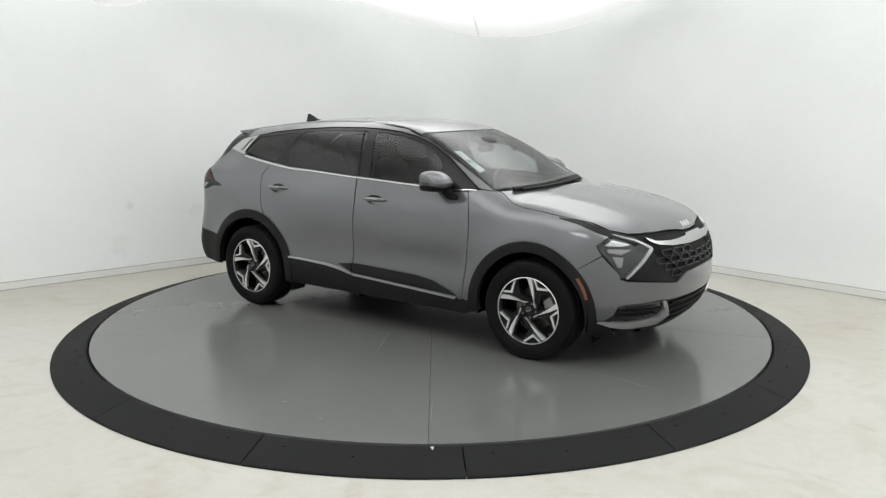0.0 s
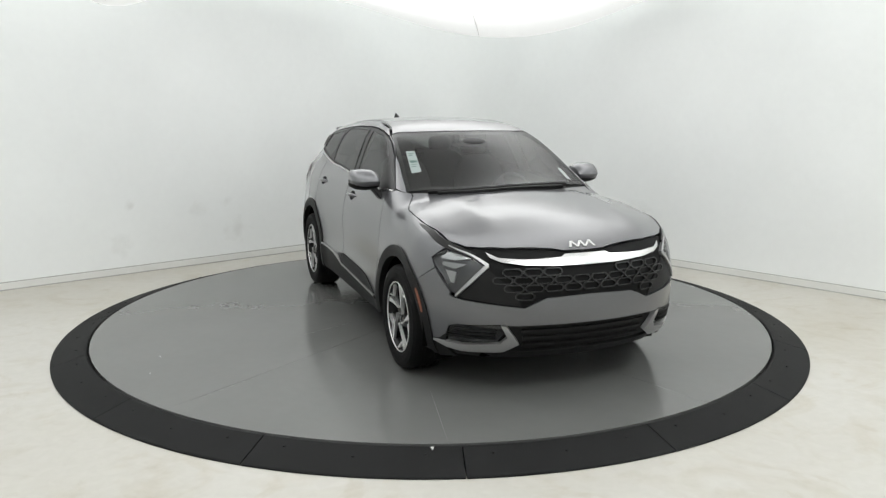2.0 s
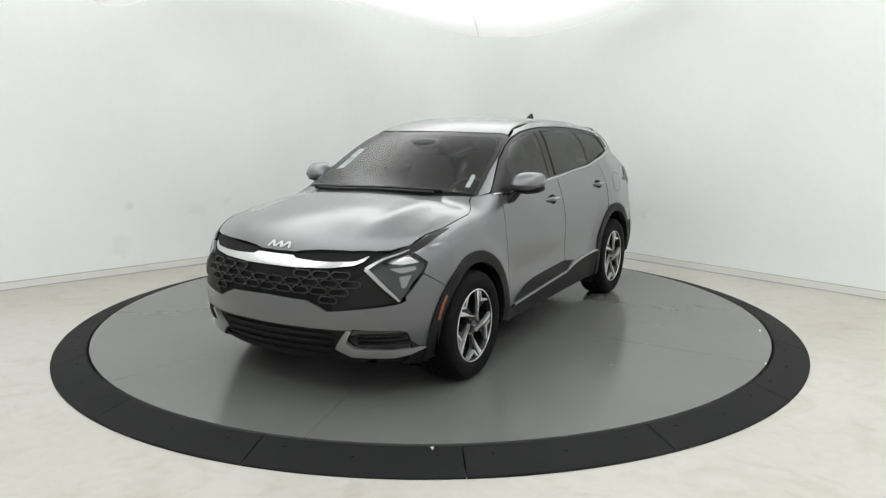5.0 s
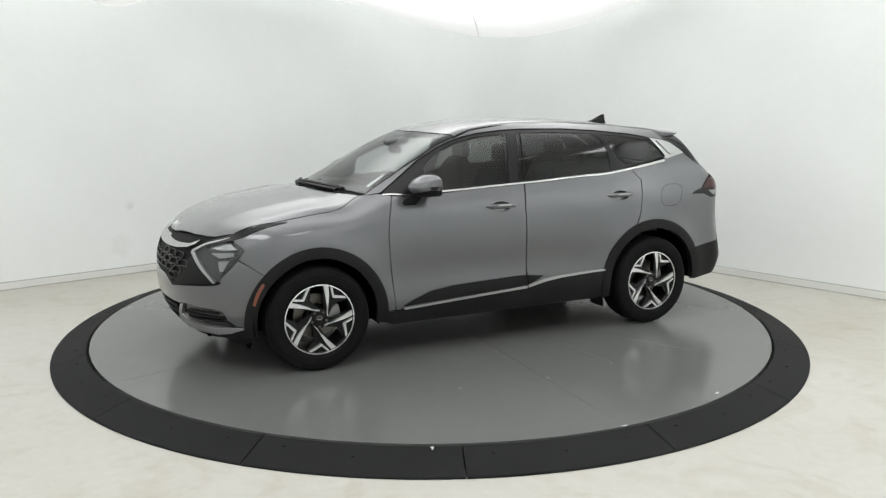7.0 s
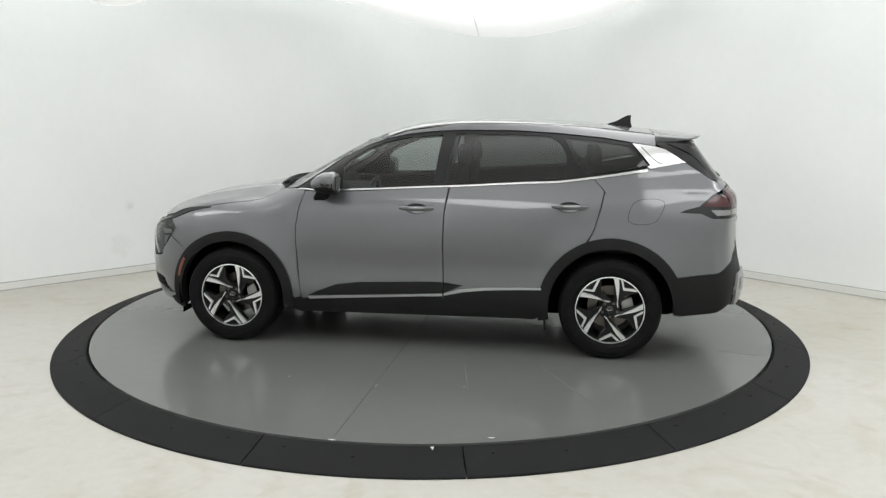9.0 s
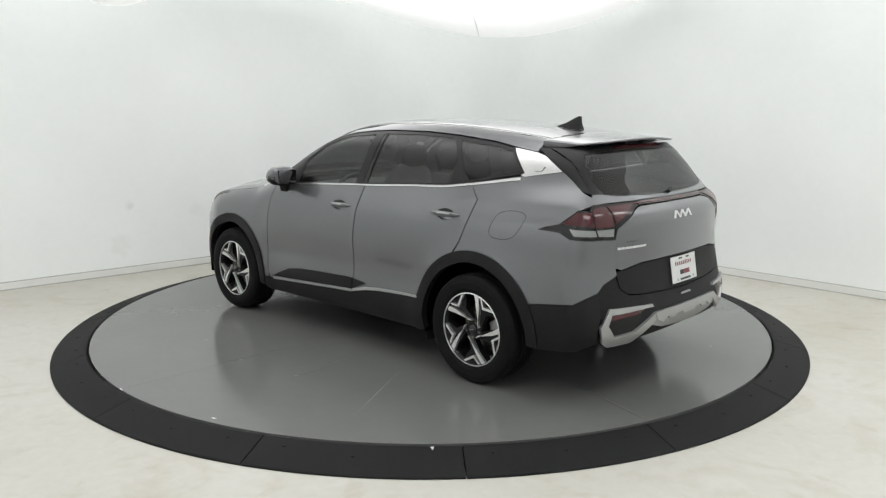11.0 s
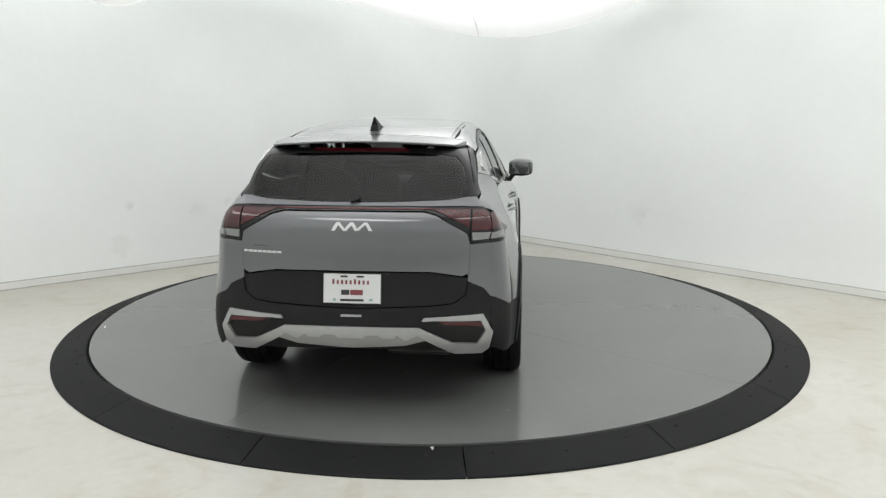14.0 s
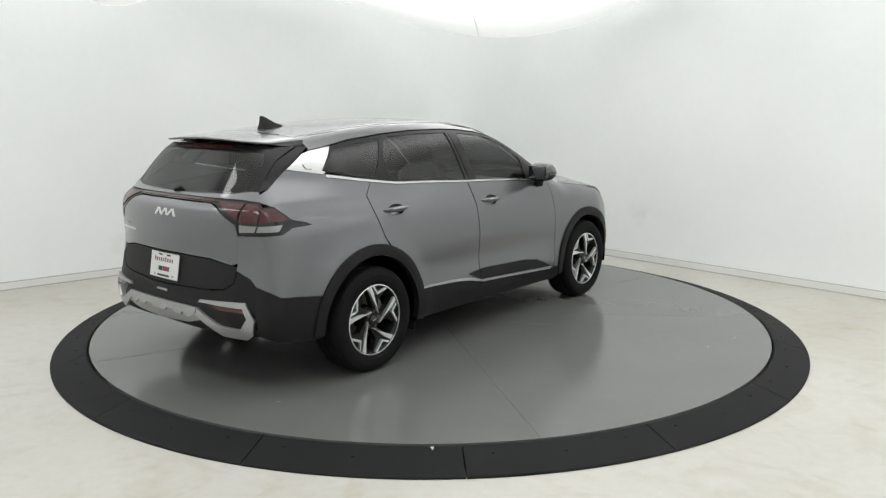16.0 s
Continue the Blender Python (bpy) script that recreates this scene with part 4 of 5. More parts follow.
# ---------------------------------------------------------------- front end
surround_half = [(0, 0.879), (0.14, 0.882), (0.19, 0.893), (0.488, 0.909), (0.60, 0.914), (0.665, 0.905), (0.72, 0.900), (0.61, 0.815), (0.78, 0.622)] + GRILLE_LOW[1:]
RIB = material("dark grey grille plastic", (0.011, 0.011, 0.0115), 0.42, coat=0.05)
GRILLE_BACK = material("dull black grille plastic", (0.006, 0.006, 0.0062), 0.6, spec=0.12, vary=0.1, scale=20)
grille = panel("grille", sym(surround_half), "F", GRILLE_BACK, car, step=0.03, lift=-0.014, deep=0.03, gap=0.0)




def grille_cells():
    """Flattened six-sided cells in offset rows, each a raised frame of its own."""
    def inside(y, z):
        ay = abs(y)
        low = np.interp(ay, [0, 0.287, 0.351, 0.42, 0.557, 0.755], [0.634, 0.624, 0.600, 0.567, 0.585, 0.606])
        high = np.interp(ay, [0, 0.4, 0.535], [0.797, 0.80, 0.815])
        return low + 0.026 < z < high - 0.020 and ay < 0.60 - (0.8 - z) * 0.45
    wy, hz = 0.120, 0.047
    for row in range(-1, 7):
        for col in range(-8, 9):
            cy, cz = (col + 0.5 * (row % 2)) * wy, 0.590 + row * hz
            if not inside(cy, cz):
                continue
            a, b = 0.485 * wy, 0.475 * hz
            hexa = [(cy - a, cz - 0.35 * b), (cy - a, cz + 0.35 * b), (cy - 0.72 * a, cz + b), (cy + 0.72 * a, cz + b), (cy + a, cz + 0.35 * b), (cy + a, cz - 0.35 * b), (cy + 0.72 * a, cz - b), (cy - 0.72 * a, cz - b)]
            hole = [(cy + (p[0] - cy) * 0.86, cz + (p[1] - cz) * 0.74) for p in hexa]
            panel("grille_cell", hexa, "F", RIB, grille, step=0.06, lift=0.001, deep=0.012, gap=0, holes=[hole])


grille_cells()
both("grille_wing", [(0.615, 0.800), (0.765, 0.622), (0.60, 0.598), (0.44, 0.577), (0.475, 0.66)], "F", CLAD, grille, step=0.04, lift=-0.006, deep=0.012, gap=0)
panel("chrome_bar", sym([(0, 0.866), (0.140, 0.866), (0.165, 0.852), (0.30, 0.846), (0.405, 0.846), (0.542, 0.855), (0.604, 0.884), (0.588, 0.855), (0.535, 0.832), (0.402, 0.814), (0.198, 0.805), (0, 0.804)]), "F", CHROME, car, step=0.03, lift=0.004, deep=0.03, gap=0, label="bright chrome bar across the grille")
for s in (1, -1):
    lamp_house = panel("headlight", [(s * y, z) for y, z in ((0.608, 0.815), (0.69, 0.893), (0.775, 0.905), (0.79, 0.896), (0.855, 0.845), (0.852, 0.80), (0.81, 0.69), (0.785, 0.62))], "F", material("grey lamp bowl", (0.06, 0.06, 0.064), 0.28, 0.5, vary=0.15, scale=30), car, step=0.02, lift=-0.035, deep=0.02, gap=0)
    panel("lens", [(s * y, z) for y, z in ((0.635, 0.815), (0.715, 0.884), (0.792, 0.892), (0.850, 0.842), (0.848, 0.80), (0.806, 0.69), (0.786, 0.64))], "F", LENS, lamp_house, step=0.02, lift=0.0, deep=0.025, gap=0.001).visible_shadow = False
    panel("reflector", [(s * y, z) for y, z in ((0.70, 0.852), (0.735, 0.878), (0.788, 0.880), (0.828, 0.842), (0.765, 0.836))], "F", CHROME, lamp_house, step=0.02, lift=-0.018, deep=0.012, gap=0)
    panel("reflector", [(s * y, z) for y, z in ((0.72, 0.818), (0.82, 0.822), (0.826, 0.80), (0.775, 0.785))], "F", SILVER, lamp_house, step=0.02, lift=-0.020, deep=0.012, gap=0)
    panel("reflector", [(s * y, z) for y, z in ((0.77, 0.765), (0.815, 0.772), (0.80, 0.70), (0.785, 0.70))], "F", SILVER, lamp_house, step=0.02, lift=-0.024, deep=0.012, gap=0)
    drl = [(1.90, 0.765, 0.905), (1.95, 0.734, 0.887), (2.03, 0.674, 0.862), (2.112, 0.606, 0.812)]
    ribbon("running_light", drl, [0.006, 0.013, 0.022], SILVER, lamp_house, lift=0.008, deep=0.03, flip=s < 0, label="silver boomerang running light")
    ribbon("running_light", [(2.112, 0.606, 0.815), (2.07, 0.69, 0.72), (2.018, 0.772, 0.628)], [0.026, 0.022, 0.014], SILVER, lamp_house, lift=0.008, deep=0.03, flip=s < 0)
    ribbon("running_light_surround", [(1.55, 0.820, 0.986), (1.70, 0.810, 0.962), (1.86, 0.785, 0.918), (1.96, 0.728, 0.888), (2.04, 0.668, 0.862)], [0.010, 0.042, 0.046, 0.040], TRIM, lamp_house, lift=0.003, deep=0.03, flip=s < 0)
    # bumper corner: a dark pocket inside a silver hook
    pocket = panel("fog_pocket", [(s * y, z) for y, z in ((0.855, 0.392), (0.77, 0.447), (0.562, 0.462), (0.525, 0.420), (0.565, 0.352), (0.82, 0.332))], "F", GLOSS, car, step=0.03, lift=-0.012, deep=0.02, gap=0)
    for k in range(3):
        z = 0.372 + 0.026 * k
        panel("pocket_slat", [(s * y, q) for y, q in ((0.575, z), (0.575 + 0.005 * k, z + 0.010), (0.81 - 0.02 * k, z + 0.007), (0.82 - 0.02 * k, z - 0.003))], "F", CLAD, pocket, step=0.04, lift=0.0, deep=0.02, gap=0)
    panel("silver_hook", [(s * y, z) for y, z in ((0.862, 0.330), (0.79, 0.292), (0.72, 0.278), (0.515, 0.288), (0.438, 0.342), (0.520, 0.458), (0.552, 0.462), (0.512, 0.388), (0.545, 0.345), (0.74, 0.325), (0.835, 0.336))], "F", SILVER, car, step=0.025, lift=0.006, deep=0.03, gap=0, label="silver painted bumper hook")
for k in range(3):
    z = 0.42 - 0.05 * k
    panel("intake_slat", sym([(0, z + 0.008), (0.43 - 0.01 * k, z + 0.008), (0.43 - 0.01 * k, z - 0.010), (0, z - 0.010)]), "F", CLAD, car, step=0.04, lift=-0.012, deep=0.03, gap=0)
panel("front_lip", sym([(0, 0.272), (0.40, 0.272), (0.50, 0.282), (0.76, 0.262), (0.76, 0.235), (0.4, 0.215), (0, 0.21)]), "F", CLAD, car, step=0.03, lift=-0.012, deep=0.03, gap=0)
for s in (1, -1):
    ribbon("amber_marker", [(HUB_F + 0.447 * math.cos(radians(a)), 0.92, HUB_Z + 0.447 * math.sin(radians(a))) for a in (17, 24, 31, 37)], [0.018, 0.024, 0.02], AMBER, car, lift=0.015, flip=s < 0, label="amber side marker")


def emblem(proj, cy, cz, w, h, mat, name, lift=0.006):
    """A plain zigzag of slim strokes."""
    s = 1 if proj == "F" else -1
    knots = [(-0.50, -0.5), (-0.38, 0.5), (-0.20, -0.5), (-0.02, 0.5), (0.10, -0.5), (0.34, 0.5), (0.46, -0.5)]
    for (a, b), (c, d) in zip(knots, knots[1:]):
        t = 0.045
        panel(name, [(cy + s * (a - t) * w, cz + b * h), (cy + s * (a + t) * w, cz + b * h), (cy + s * (c + t) * w, cz + d * h), (cy + s * (c - t) * w, cz + d * h)], proj, mat, car, step=0.05, lift=lift, deep=0.006, gap=0)


emblem("F", 0.0, 0.912, 0.172, 0.030, WHITE, "badge")

# ---------------------------------------------------------------- rear end
for s in (1, -1):
    tail = panel("tail_light", [(s * y, z) for y, z in ((0.655, 0.984), (0.79, 0.990), (0.80, 1.03), (0.80, 1.09), (0.785, 1.150), (0.745, 1.178), (0.662, 1.182))], "B", SMOKE, car, step=0.02, lift=0.002, gap=0.001)
    panel("red_lens", [(s * y, z) for y, z in ((0.664, 1.060), (0.797, 1.058), (0.797, 1.09), (0.782, 1.140), (0.745, 1.165), (0.664, 1.168))], "B", RED, tail, step=0.02, lift=0.006, gap=0.001, label="red lamp lens")
    panel("clear_lens", [(s * y, z) for y, z in ((0.668, 1.006), (0.780, 1.010), (0.795, 1.048), (0.664, 1.052))], "B", WHITEL, tail, step=0.02, lift=0.006, gap=0.001, label="clear reversing lens")
    L = to_side([(0.785, 1.150), (0.80, 1.09), (0.80, 1.03), (0.79, 0.990)], "B")
    panel("tail_light_tip", [(-2.045, 1.152), (-1.945, 1.068), (-1.86, 1.047), (-1.816, 1.027), (-1.96, 1.020), (-2.035, 0.988)] + L[::-1], "L", SMOKE, tail, step=0.02, lift=0.002, gap=0.001, flip=s < 0)
    L = to_side([(0.783, 1.140), (0.799, 1.09), (0.799, 1.062)], "B")
    panel("red_lens", [(-2.045, 1.138), (-1.965, 1.068)] + L[::-1], "L", RED, tail, step=0.02, lift=0.006, gap=0.001, flip=s < 0)
    L = to_side([(0.80, 1.046), (0.79, 1.010)], "B")
    panel("clear_lens", [(-2.02, 1.046), (-2.06, 1.008)] + L[::-1], "L", WHITEL, tail, step=0.02, lift=0.006, gap=0.001, flip=s < 0)
    wedge = panel("gate_light", [(s * y, z) for y, z in ((0.652, 0.986), (0.658, 1.182), (0.40, 1.184), (0.39, 1.164), (0.461, 1.147), (0.632, 1.047))], "B", SMOKE, car, step=0.02, lift=0.002, gap=0.001)
    panel("red_lens", [(s * y, z) for y, z in ((0.648, 1.075), (0.650, 1.168), (0.43, 1.174), (0.50, 1.146))], "B", RED, wedge, step=0.02, lift=0.006, gap=0.001, label="red lamp lens")
    # corner of the bumper: silver bracket round a dark pocket with a red reflector
    pk = panel("rear_pocket", [(s * y, z) for y, z in ((0.45, 0.572), (0.742, 0.560), (0.756, 0.505), (0.704, 0.441), (0.554, 0.454))], "B", TRIM, car, step=0.03, lift=0.003, deep=0.003, gap=0)
    panel("red_reflector", [(s * y, z) for y, z in ((0.46, 0.570), (0.738, 0.556), (0.744, 0.532), (0.52, 0.548))], "B", DEEPRED, pk, step=0.03, lift=0.012, deep=0.01, gap=0, label="red rear reflector")
    panel("silver_bracket", [(s * y, z) for y, z in ((0.388, 0.570), (0.40, 0.588), (0.60, 0.596), (0.742, 0.598), (0.812, 0.495), (0.785, 0.405), (0.735, 0.378), (0.56, 0.388), (0.41, 0.468), (0.365, 0.500), (0.375, 0.535), (0.554, 0.450), (0.704, 0.437), (0.762, 0.505), (0.728, 0.562), (0.45, 0.572))], "B", SILVER, car, step=0.025, lift=0.018, deep=0.03, gap=0, label="silver painted bumper bracket")
panel("diffuser", sym([(0, 0.540), (0.25, 0.538), (0.378, 0.536), (0.37, 0.498), (0.30, 0.470), (0.255, 0.498), (0.235, 0.482), (0.175, 0.482), (0.15, 0.498), (0.09, 0.498), (0.07, 0.482), (0, 0.482)]), "B", SILVER, car, step=0.03, lift=0.022, deep=0.03, gap=0, label="silver painted diffuser")
panel("diffuser_lower", sym([(0, 0.500), (0.30, 0.490), (0.38, 0.505), (0.41, 0.468), (0.30, 0.44), (0, 0.425)]), "B", material("dull silver diffuser paint", (0.27, 0.27, 0.268), 0.42, 0.5, vary=0.05), car, step=0.03, lift=0.015, deep=0.02, gap=0)
panel("light_bar", sym([(0, 1.187), (0.40, 1.184), (0.39, 1.165), (0, 1.166)]), "B", GLOSS, car, step=0.03, lift=0.003, gap=0.0005)
panel("light_bar_strip", sym([(0, 1.180), (0.44, 1.177), (0.44, 1.171), (0, 1.172)]), "B", DEEPRED, car, step=0.03, lift=0.006, gap=0)
emblem("B", -0.008, 1.085, 0.216, 0.044, WHITE, "badge")
for y0, y1, z0, z1, mat in ((0.63, 0.395, 0.924, 0.944, WHITE), (0.565, 0.475, 0.962, 0.974, BLACKP), (0.545, 0.495, 0.948, 0.957, BLACKP)):
    n = 8 if mat is WHITE else 3
    for k in range(n):
        a, b = y0 + (y1 - y0) * k / n, y0 + (y1 - y0) * (k + 0.82) / n
        panel("name_bar", [(a, z0 + 0.004), (b, z0 + 0.004), (b, z1 - 0.004), (a, z1 - 0.004)], "B", mat, car, step=0.05, lift=0.003, deep=0.004, gap=0)
plate = panel("number_plate", [(0.152, 0.668), (0.152, 0.822), (-0.160, 0.822), (-0.160, 0.668)], "B", WHITE, car, step=0.2, lift=0.012, deep=0.01, gap=0, label="white dealer plate with red and black print")
panel("plate_frame", [(0.156, 0.664), (0.156, 0.826), (-0.164, 0.826), (-0.164, 0.664)], "B", CHROME, plate, step=0.2, lift=0.010, deep=0.01, gap=0, holes=[[(0.147, 0.674), (0.147, 0.816), (-0.155, 0.816), (-0.155, 0.674)]])
for a, b, z0, z1, mat in (*[(0.105 - 0.024 * k, 0.094 - 0.024 * k, 0.768, 0.790 + 0.006 * (k in (0, 5)), REDP) for k in range(9)], (0.055, 0.01, 0.710, 0.738, BLACKP), (0.005, -0.065, 0.710, 0.738, REDP), (0.06, -0.07, 0.676, 0.688, BLACKP), (0.10, 0.085, 0.676, 0.690, GREENP), (-0.10, -0.12, 0.678, 0.690, GREENP), (0.06, 0.02, 0.806, 0.816, BLACKP), (-0.03, -0.07, 0.806, 0.816, BLACKP)):
    panel("print_bar", [(a, z0), (a, z1), (b, z1), (b, z0)], "B", mat, plate, step=0.3, lift=0.0135, deep=0.001, gap=0)
panel("plate_light", [(0.06, 0.592), (-0.06, 0.592), (-0.055, 0.604), (0.055, 0.604)], "B", SILVER, car, step=0.1, lift=0.004, deep=0.004, gap=0)
panel("brake_light", [(0.28, 1.478), (-0.28, 1.478), (-0.27, 1.492), (0.27, 1.492)], "B", DEEPRED, car, step=0.05, lift=0.004, deep=0.004, gap=0, label="high red brake light")
ribbon("rear_wiper", [(-2.2, 0.02, 1.215), (-2.19, -0.03, 1.232)], 0.02, CLAD, car, lift=0.02)

# fuel flap
fuel = rounded([(-1.527, 1.115), (-1.727, 1.116), (-1.708, 1.034), (-1.65, 0.945), (-1.478, 0.948), (-1.477, 1.022)], 2)
fp = cast([p[0] for p in fuel], [p[1] for p in fuel], "L")
ribbon("fuel_flap_gap", [tuple(p) for p in fp], 0.005, GAP, car, lift=0.0006, deep=0.006, smooth=False, closed=True)

# door handles
for nm, (hx, hz) in (("front_door", FD_HANDLE), ("rear_door", RD_HANDLE)):
    for s, door in zip((1, -1), doors[nm]):
        p = cast([hx], [hz], "L")[0]
        part("handle_cup", mirrored(ovoid((hx, p[1] - 0.022, hz), (0.082, 0.03, 0.040), 2.0, shape=lambda x, y, z: (x, min(y, 0.35) - 0.75 * max(0, 1 - x * x - z * z) * (y > 0), z)), s), PAINT, door, smooth=True)
        part("door_handle", mirrored(ovoid((hx - 0.002, p[1] + 0.020, hz + 0.004), (0.128, 0.014, 0.017), 2.8, shape=lambda x, y, z: (x, y - 1.6 * x * x, z * (1 - 0.35 * x * x))), s), PAINT, door, smooth=True)
        part("handle_insert", mirrored(ovoid((hx - 0.01, p[1] + 0.032, hz + 0.010), (0.06, 0.004, 0.005), 2.4), s), SILVER, door, smooth=True)

# door mirrors
def mirror_shell(k, low, high):
    """A wedge-shaped housing, blunt towards the nose, drawn from its inner to its outer end."""
    bm = bmesh.new()
    section = [(-0.095, low), (-0.098, high * 0.5), (-0.088, high * 0.82), (-0.055, high), (0.015, high * 0.92), (0.065, high * 0.60), (0.108, 0.006), (0.110, -0.016), (0.085, low * 0.72), (0.02, low)]
    rows = []
    for y, sx, sz, dx, dz in ((0.830, 0.62, 0.60, 0.00, -0.008), (0.845, 0.82, 0.80, 0.0, -0.004), (0.885, 0.97, 0.96, 0.0, 0.0), (0.945, 1.0, 1.0, 0.0, 0.0), (1.000, 0.90, 0.93, -0.008, 0.002), (1.030, 0.68, 0.78, -0.022, 0.004), (1.041, 0.42, 0.52, -0.036, 0.006)):
        rows.append([bm.verts.new((0.625 + dx + px * sx * k, y, 1.200 + dz + pz * sz * k)) for px, pz in section])
    n = len(section)
    for a, b in zip(rows, rows[1:]):
        for i in range(n):
            bm.faces.new((a[i], a[(i + 1) % n], b[(i + 1) % n], b[i]))
    bm.faces.new(rows[0][::-1])
    bm.faces.new(rows[-1])
    bmesh.ops.recalc_face_normals(bm, faces=bm.faces)
    bmesh.ops.bevel(bm, geom=[e for e in bm.edges if e.calc_face_angle(0) > 0.5], offset=0.006, segments=2, affect="EDGES", clamp_overlap=True)
    return bm


for s in (1, -1):
    m = part("door_mirror", mirrored(mirror_shell(1.0, -0.064, 0.080), s), PAINT, car, smooth=True)
    part("mirror_lower", mirrored(mirror_shell(0.95, -0.078, 0.0), s), CLAD, m, smooth=True)
    part("mirror_glass", mirrored(block((0.5335, 0.932, 1.198), (0.006, 0.172, 0.108), 0.003), s), MIRROR, m, "mirror glass")
    bm = bmesh.new()
    lo = [bm.verts.new(v) for v in ((0.775, 0.835, 1.045), (0.655, 0.838, 1.05), (0.655, 0.800, 1.06), (0.775, 0.80, 1.06))]
    hi = [bm.verts.new(v) for v in ((0.700, 0.905, 1.150), (0.600, 0.905, 1.150), (0.600, 0.865, 1.155), (0.700, 0.865, 1.155))]
    for i in range(4):
        bm.faces.new((lo[i], lo[(i + 1) % 4], hi[(i + 1) % 4], hi[i]))
    bm.faces.new(lo[::-1]), bm.faces.new(hi)
    bmesh.ops.recalc_face_normals(bm, faces=bm.faces)
    bmesh.ops.bevel(bm, geom=bm.edges[:], offset=0.012, segments=3, affect="EDGES")
    part("mirror_foot", mirrored(bm, s), CLAD, m)

# roof antenna
bm = slab_xz([[(-1.350, 1.600), (-1.42, 1.622), (-1.485, 1.657), (-1.510, 1.668), (-1.532, 1.667), (-1.528, 1.62), (-1.545, 1.565), (-1.350, 1.575)]], -0.030, 0.030)
for v in bm.verts:
    v.co.y *= 1.0 - 0.88 * min(1, max(0, (v.co.z - 1.59) / 0.07))
part("roof_antenna", bm, CLAD, car)

# wipers
for pts in ([(1.075, -0.60, 1.14), (1.15, -0.3, 1.15), (1.165, -0.14, 1.15)], [(1.165, -0.14, 1.15), (1.125, 0.2, 1.16), (1.06, 0.5, 1.15)]):
    ribbon("wiper_blade", pts, 0.024, CLAD, car, lift=0.026, deep=-0.002)
    ribbon("wiper_arm", [(p[0] + 0.035, p[1] * 0.9, p[2] - 0.01) for p in pts], [0.02, 0.034, 0.03], CLAD, car, lift=0.020, deep=-0.001)

# ---------------------------------------------------------------- cabin
part("dashboard", ovoid((0.80, 0, 0.98), (0.30, 0.70, 0.12), 3.2), DASH, car, smooth=True)
part("parcel_floor", block((-0.5, 0, 0.72), (2.4, 1.3, 0.04), 0.01), CABIN, car)
part("cargo_floor", block((-1.62, 0, 0.88), (0.75, 1.2, 0.05), 0.02), CABIN, car)
bm = lathe([(0.185 + 0.016 * math.cos(a), 0.016 * math.sin(a)) for a in (2 * math.pi * i / 10 for i in range(10))], 40)
bmesh.ops.transform(bm, matrix=pose(0.47, 0.36, 1.02, 0, -24, 0) @ pose(0, 0, 0, 0, 0, 90), verts=bm.verts)
wheel_ring = part("steering_wheel", bm, DASH, car, smooth=True)
part("steering_boss", block((0.485, 0.36, 1.015), (0.05, 0.14, 0.12), 0.02, turn=(0, -24, 0)), DASH, wheel_ring)
for x, y, w in ((0.02, 0.36, 0.25), (0.02, -0.36, 0.25), (-0.95, 0.38, 0.28), (-0.95, -0.38, 0.28), (-0.97, 0.0, 0.16)):
    seat = part("car_seat", ovoid((x - 0.20, y, 1.0), (0.09, w, 0.32), 3.0, shape=lambda a, b, c: (a - 0.9 * c, b * (1 - 0.12 * c), c)), CABIN, car, smooth=True)
    part("cushion", ovoid((x + 0.08, y, 0.74), (0.27, w, 0.09), 3.0), CABIN, seat, smooth=True)
    part("head_restraint", ovoid((x - 0.31, y, 1.37 if y else 1.24), (0.05, 0.12, 0.085), 2.8), CABIN, seat, smooth=True)
part("rear_view_mirror", ovoid((0.47, 0.0, 1.40), (0.02, 0.12, 0.034), 3.0), GLOSS, car, smooth=True)
part("sensor_housing", ovoid((0.46, 0.0, 1.46), (0.09, 0.11, 0.03), 2.6, shape=lambda a, b, c: (a, b, c - 0.4 * a)), DASH, car, smooth=True)
panel("headliner", symt([(0.18, 0), (0.15, 0.48), (-1.6, 0.46), (-1.68, 0)]), "T", LINER, car, step=0.1, lift=-0.045, deep=0.004, gap=0)
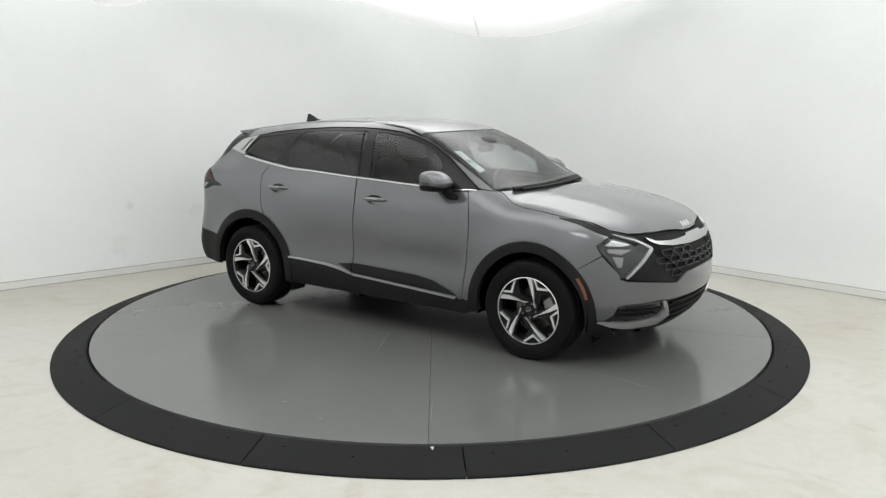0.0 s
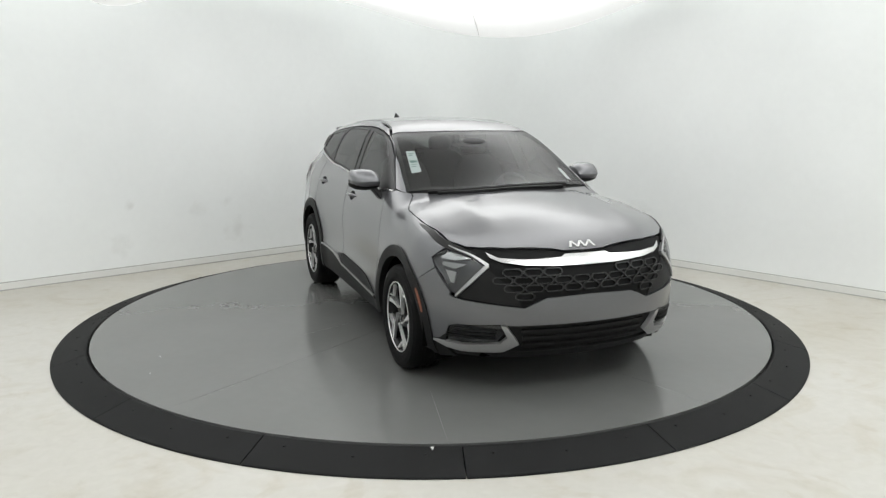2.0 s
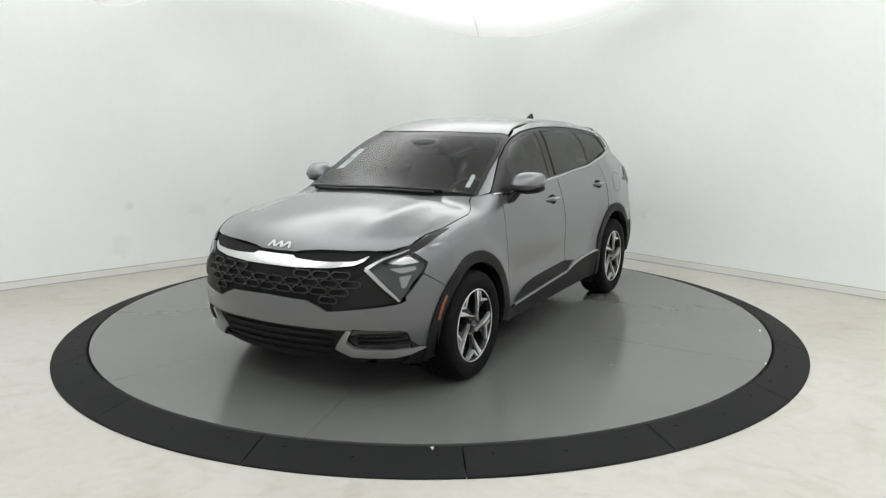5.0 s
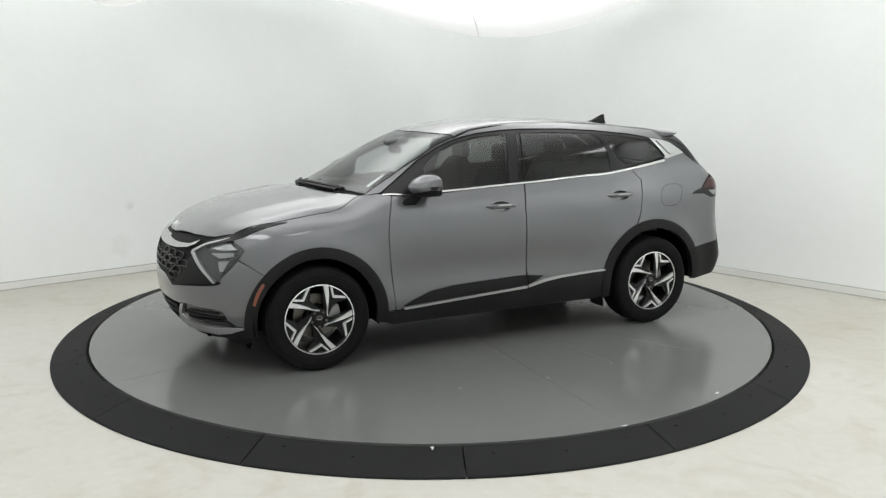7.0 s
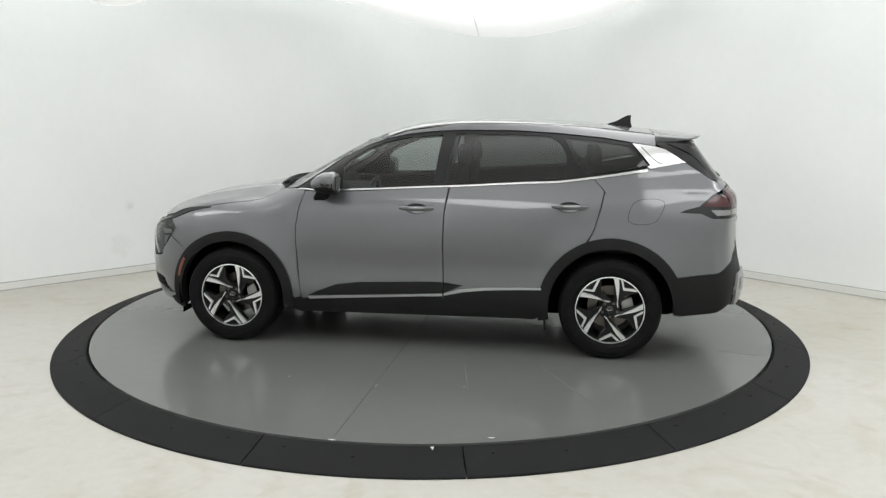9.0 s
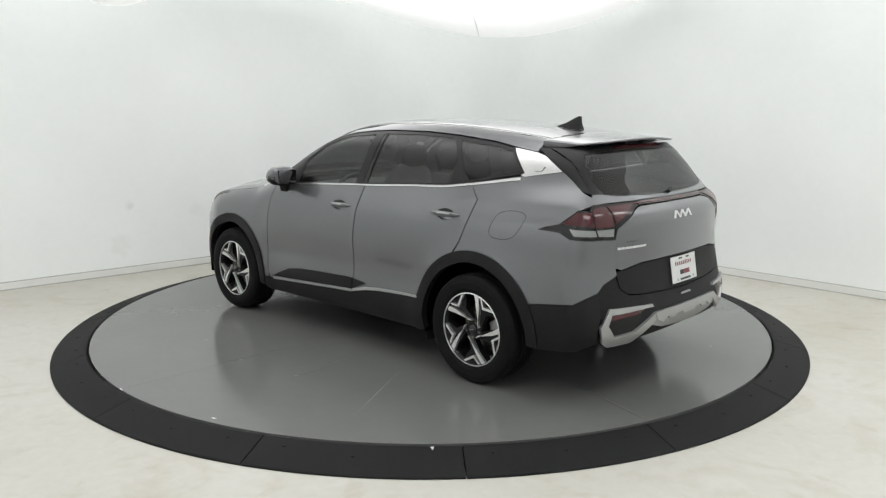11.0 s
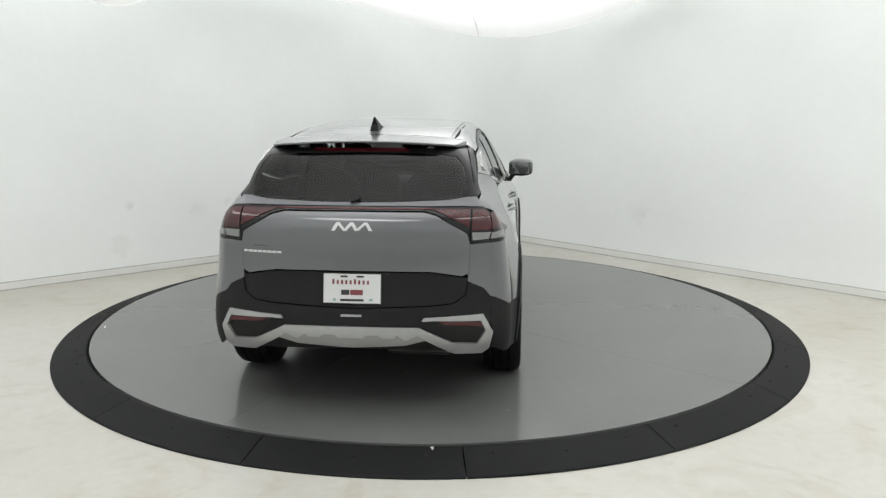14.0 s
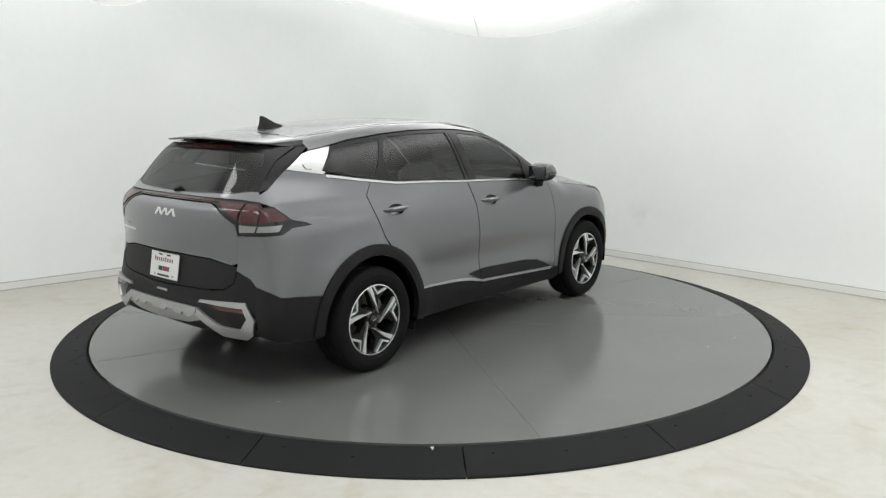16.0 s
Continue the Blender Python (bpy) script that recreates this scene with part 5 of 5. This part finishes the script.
for s in (1, -1):
    panel("inner_trim", [(-0.21, 1.18), (-0.29, 1.55), (-0.16, 1.55), (-0.11, 1.17)], "L", CABIN, car, step=0.1, lift=-0.035, deep=0.004, gap=0, flip=s < 0)
    panel("inner_door", [(0.85, 0.4), (-0.85, 0.45), (-0.90, 0.62), (-1.05, 0.79), (-1.377, 0.87), (-1.72, 0.87), (-1.95, 0.97), (-1.95, 1.20), (-1.25, 1.25), (-0.1, 1.17), (0.6, 1.12), (0.85, 1.13)], "L", CABIN, car, step=0.1, lift=-0.035, deep=0.004, gap=0, flip=s < 0)
sticker = [(0.545, -0.585), (0.80, -0.625), (0.805, -0.550), (0.56, -0.520)]
st = panel("price_sticker", sticker, "T", PAPER, car, step=0.1, lift=-0.011, deep=0.001, gap=0, label="white sticker inside the windscreen")
lerp2 = lambda u, v: tuple((1 - u) * ((1 - v) * a + v * d) + u * ((1 - v) * b + v * c) for a, b, c, d in zip(*sticker))
for u0, u1, v0, v1 in ((0.12, 0.16, 0.15, 0.8), (0.22, 0.25, 0.15, 0.6), (0.45, 0.56, 0.12, 0.88), (0.62, 0.65, 0.2, 0.8), (0.72, 0.75, 0.15, 0.6)):
    panel("print_bar", [lerp2(u0, v0), lerp2(u1, v0), lerp2(u1, v1), lerp2(u0, v1)], "T", GREENP, st, step=0.1, lift=-0.0095, deep=0.0005, gap=0)
panel("registration_sticker", [(0.93, 0.60), (0.93, 0.635), (0.80, 0.615), (0.80, 0.585)], "T", PAPER, car, step=0.1, lift=-0.011, deep=0.001, gap=0)


# ---------------------------------------------------------------- what moves
def motions():
    """The deck and the car on it turn together at an even pace."""
    spin = [(0.5 * i, -35.224 - 17.206 * 0.5 * i) for i in range(33)]
    walk(deck, [(t, pose(0, 0, 0, 0, 0, a + 35.224)) for t, a in spin])
    rows = []
    for t, a in spin:
        c, s = math.cos(radians(a)), math.sin(radians(a))
        rows.append((t, pose(c * -0.061 - s * 0.193, s * -0.061 + c * 0.193, DECK, 0, 0, a)))
    walk(car, rows)


motions()
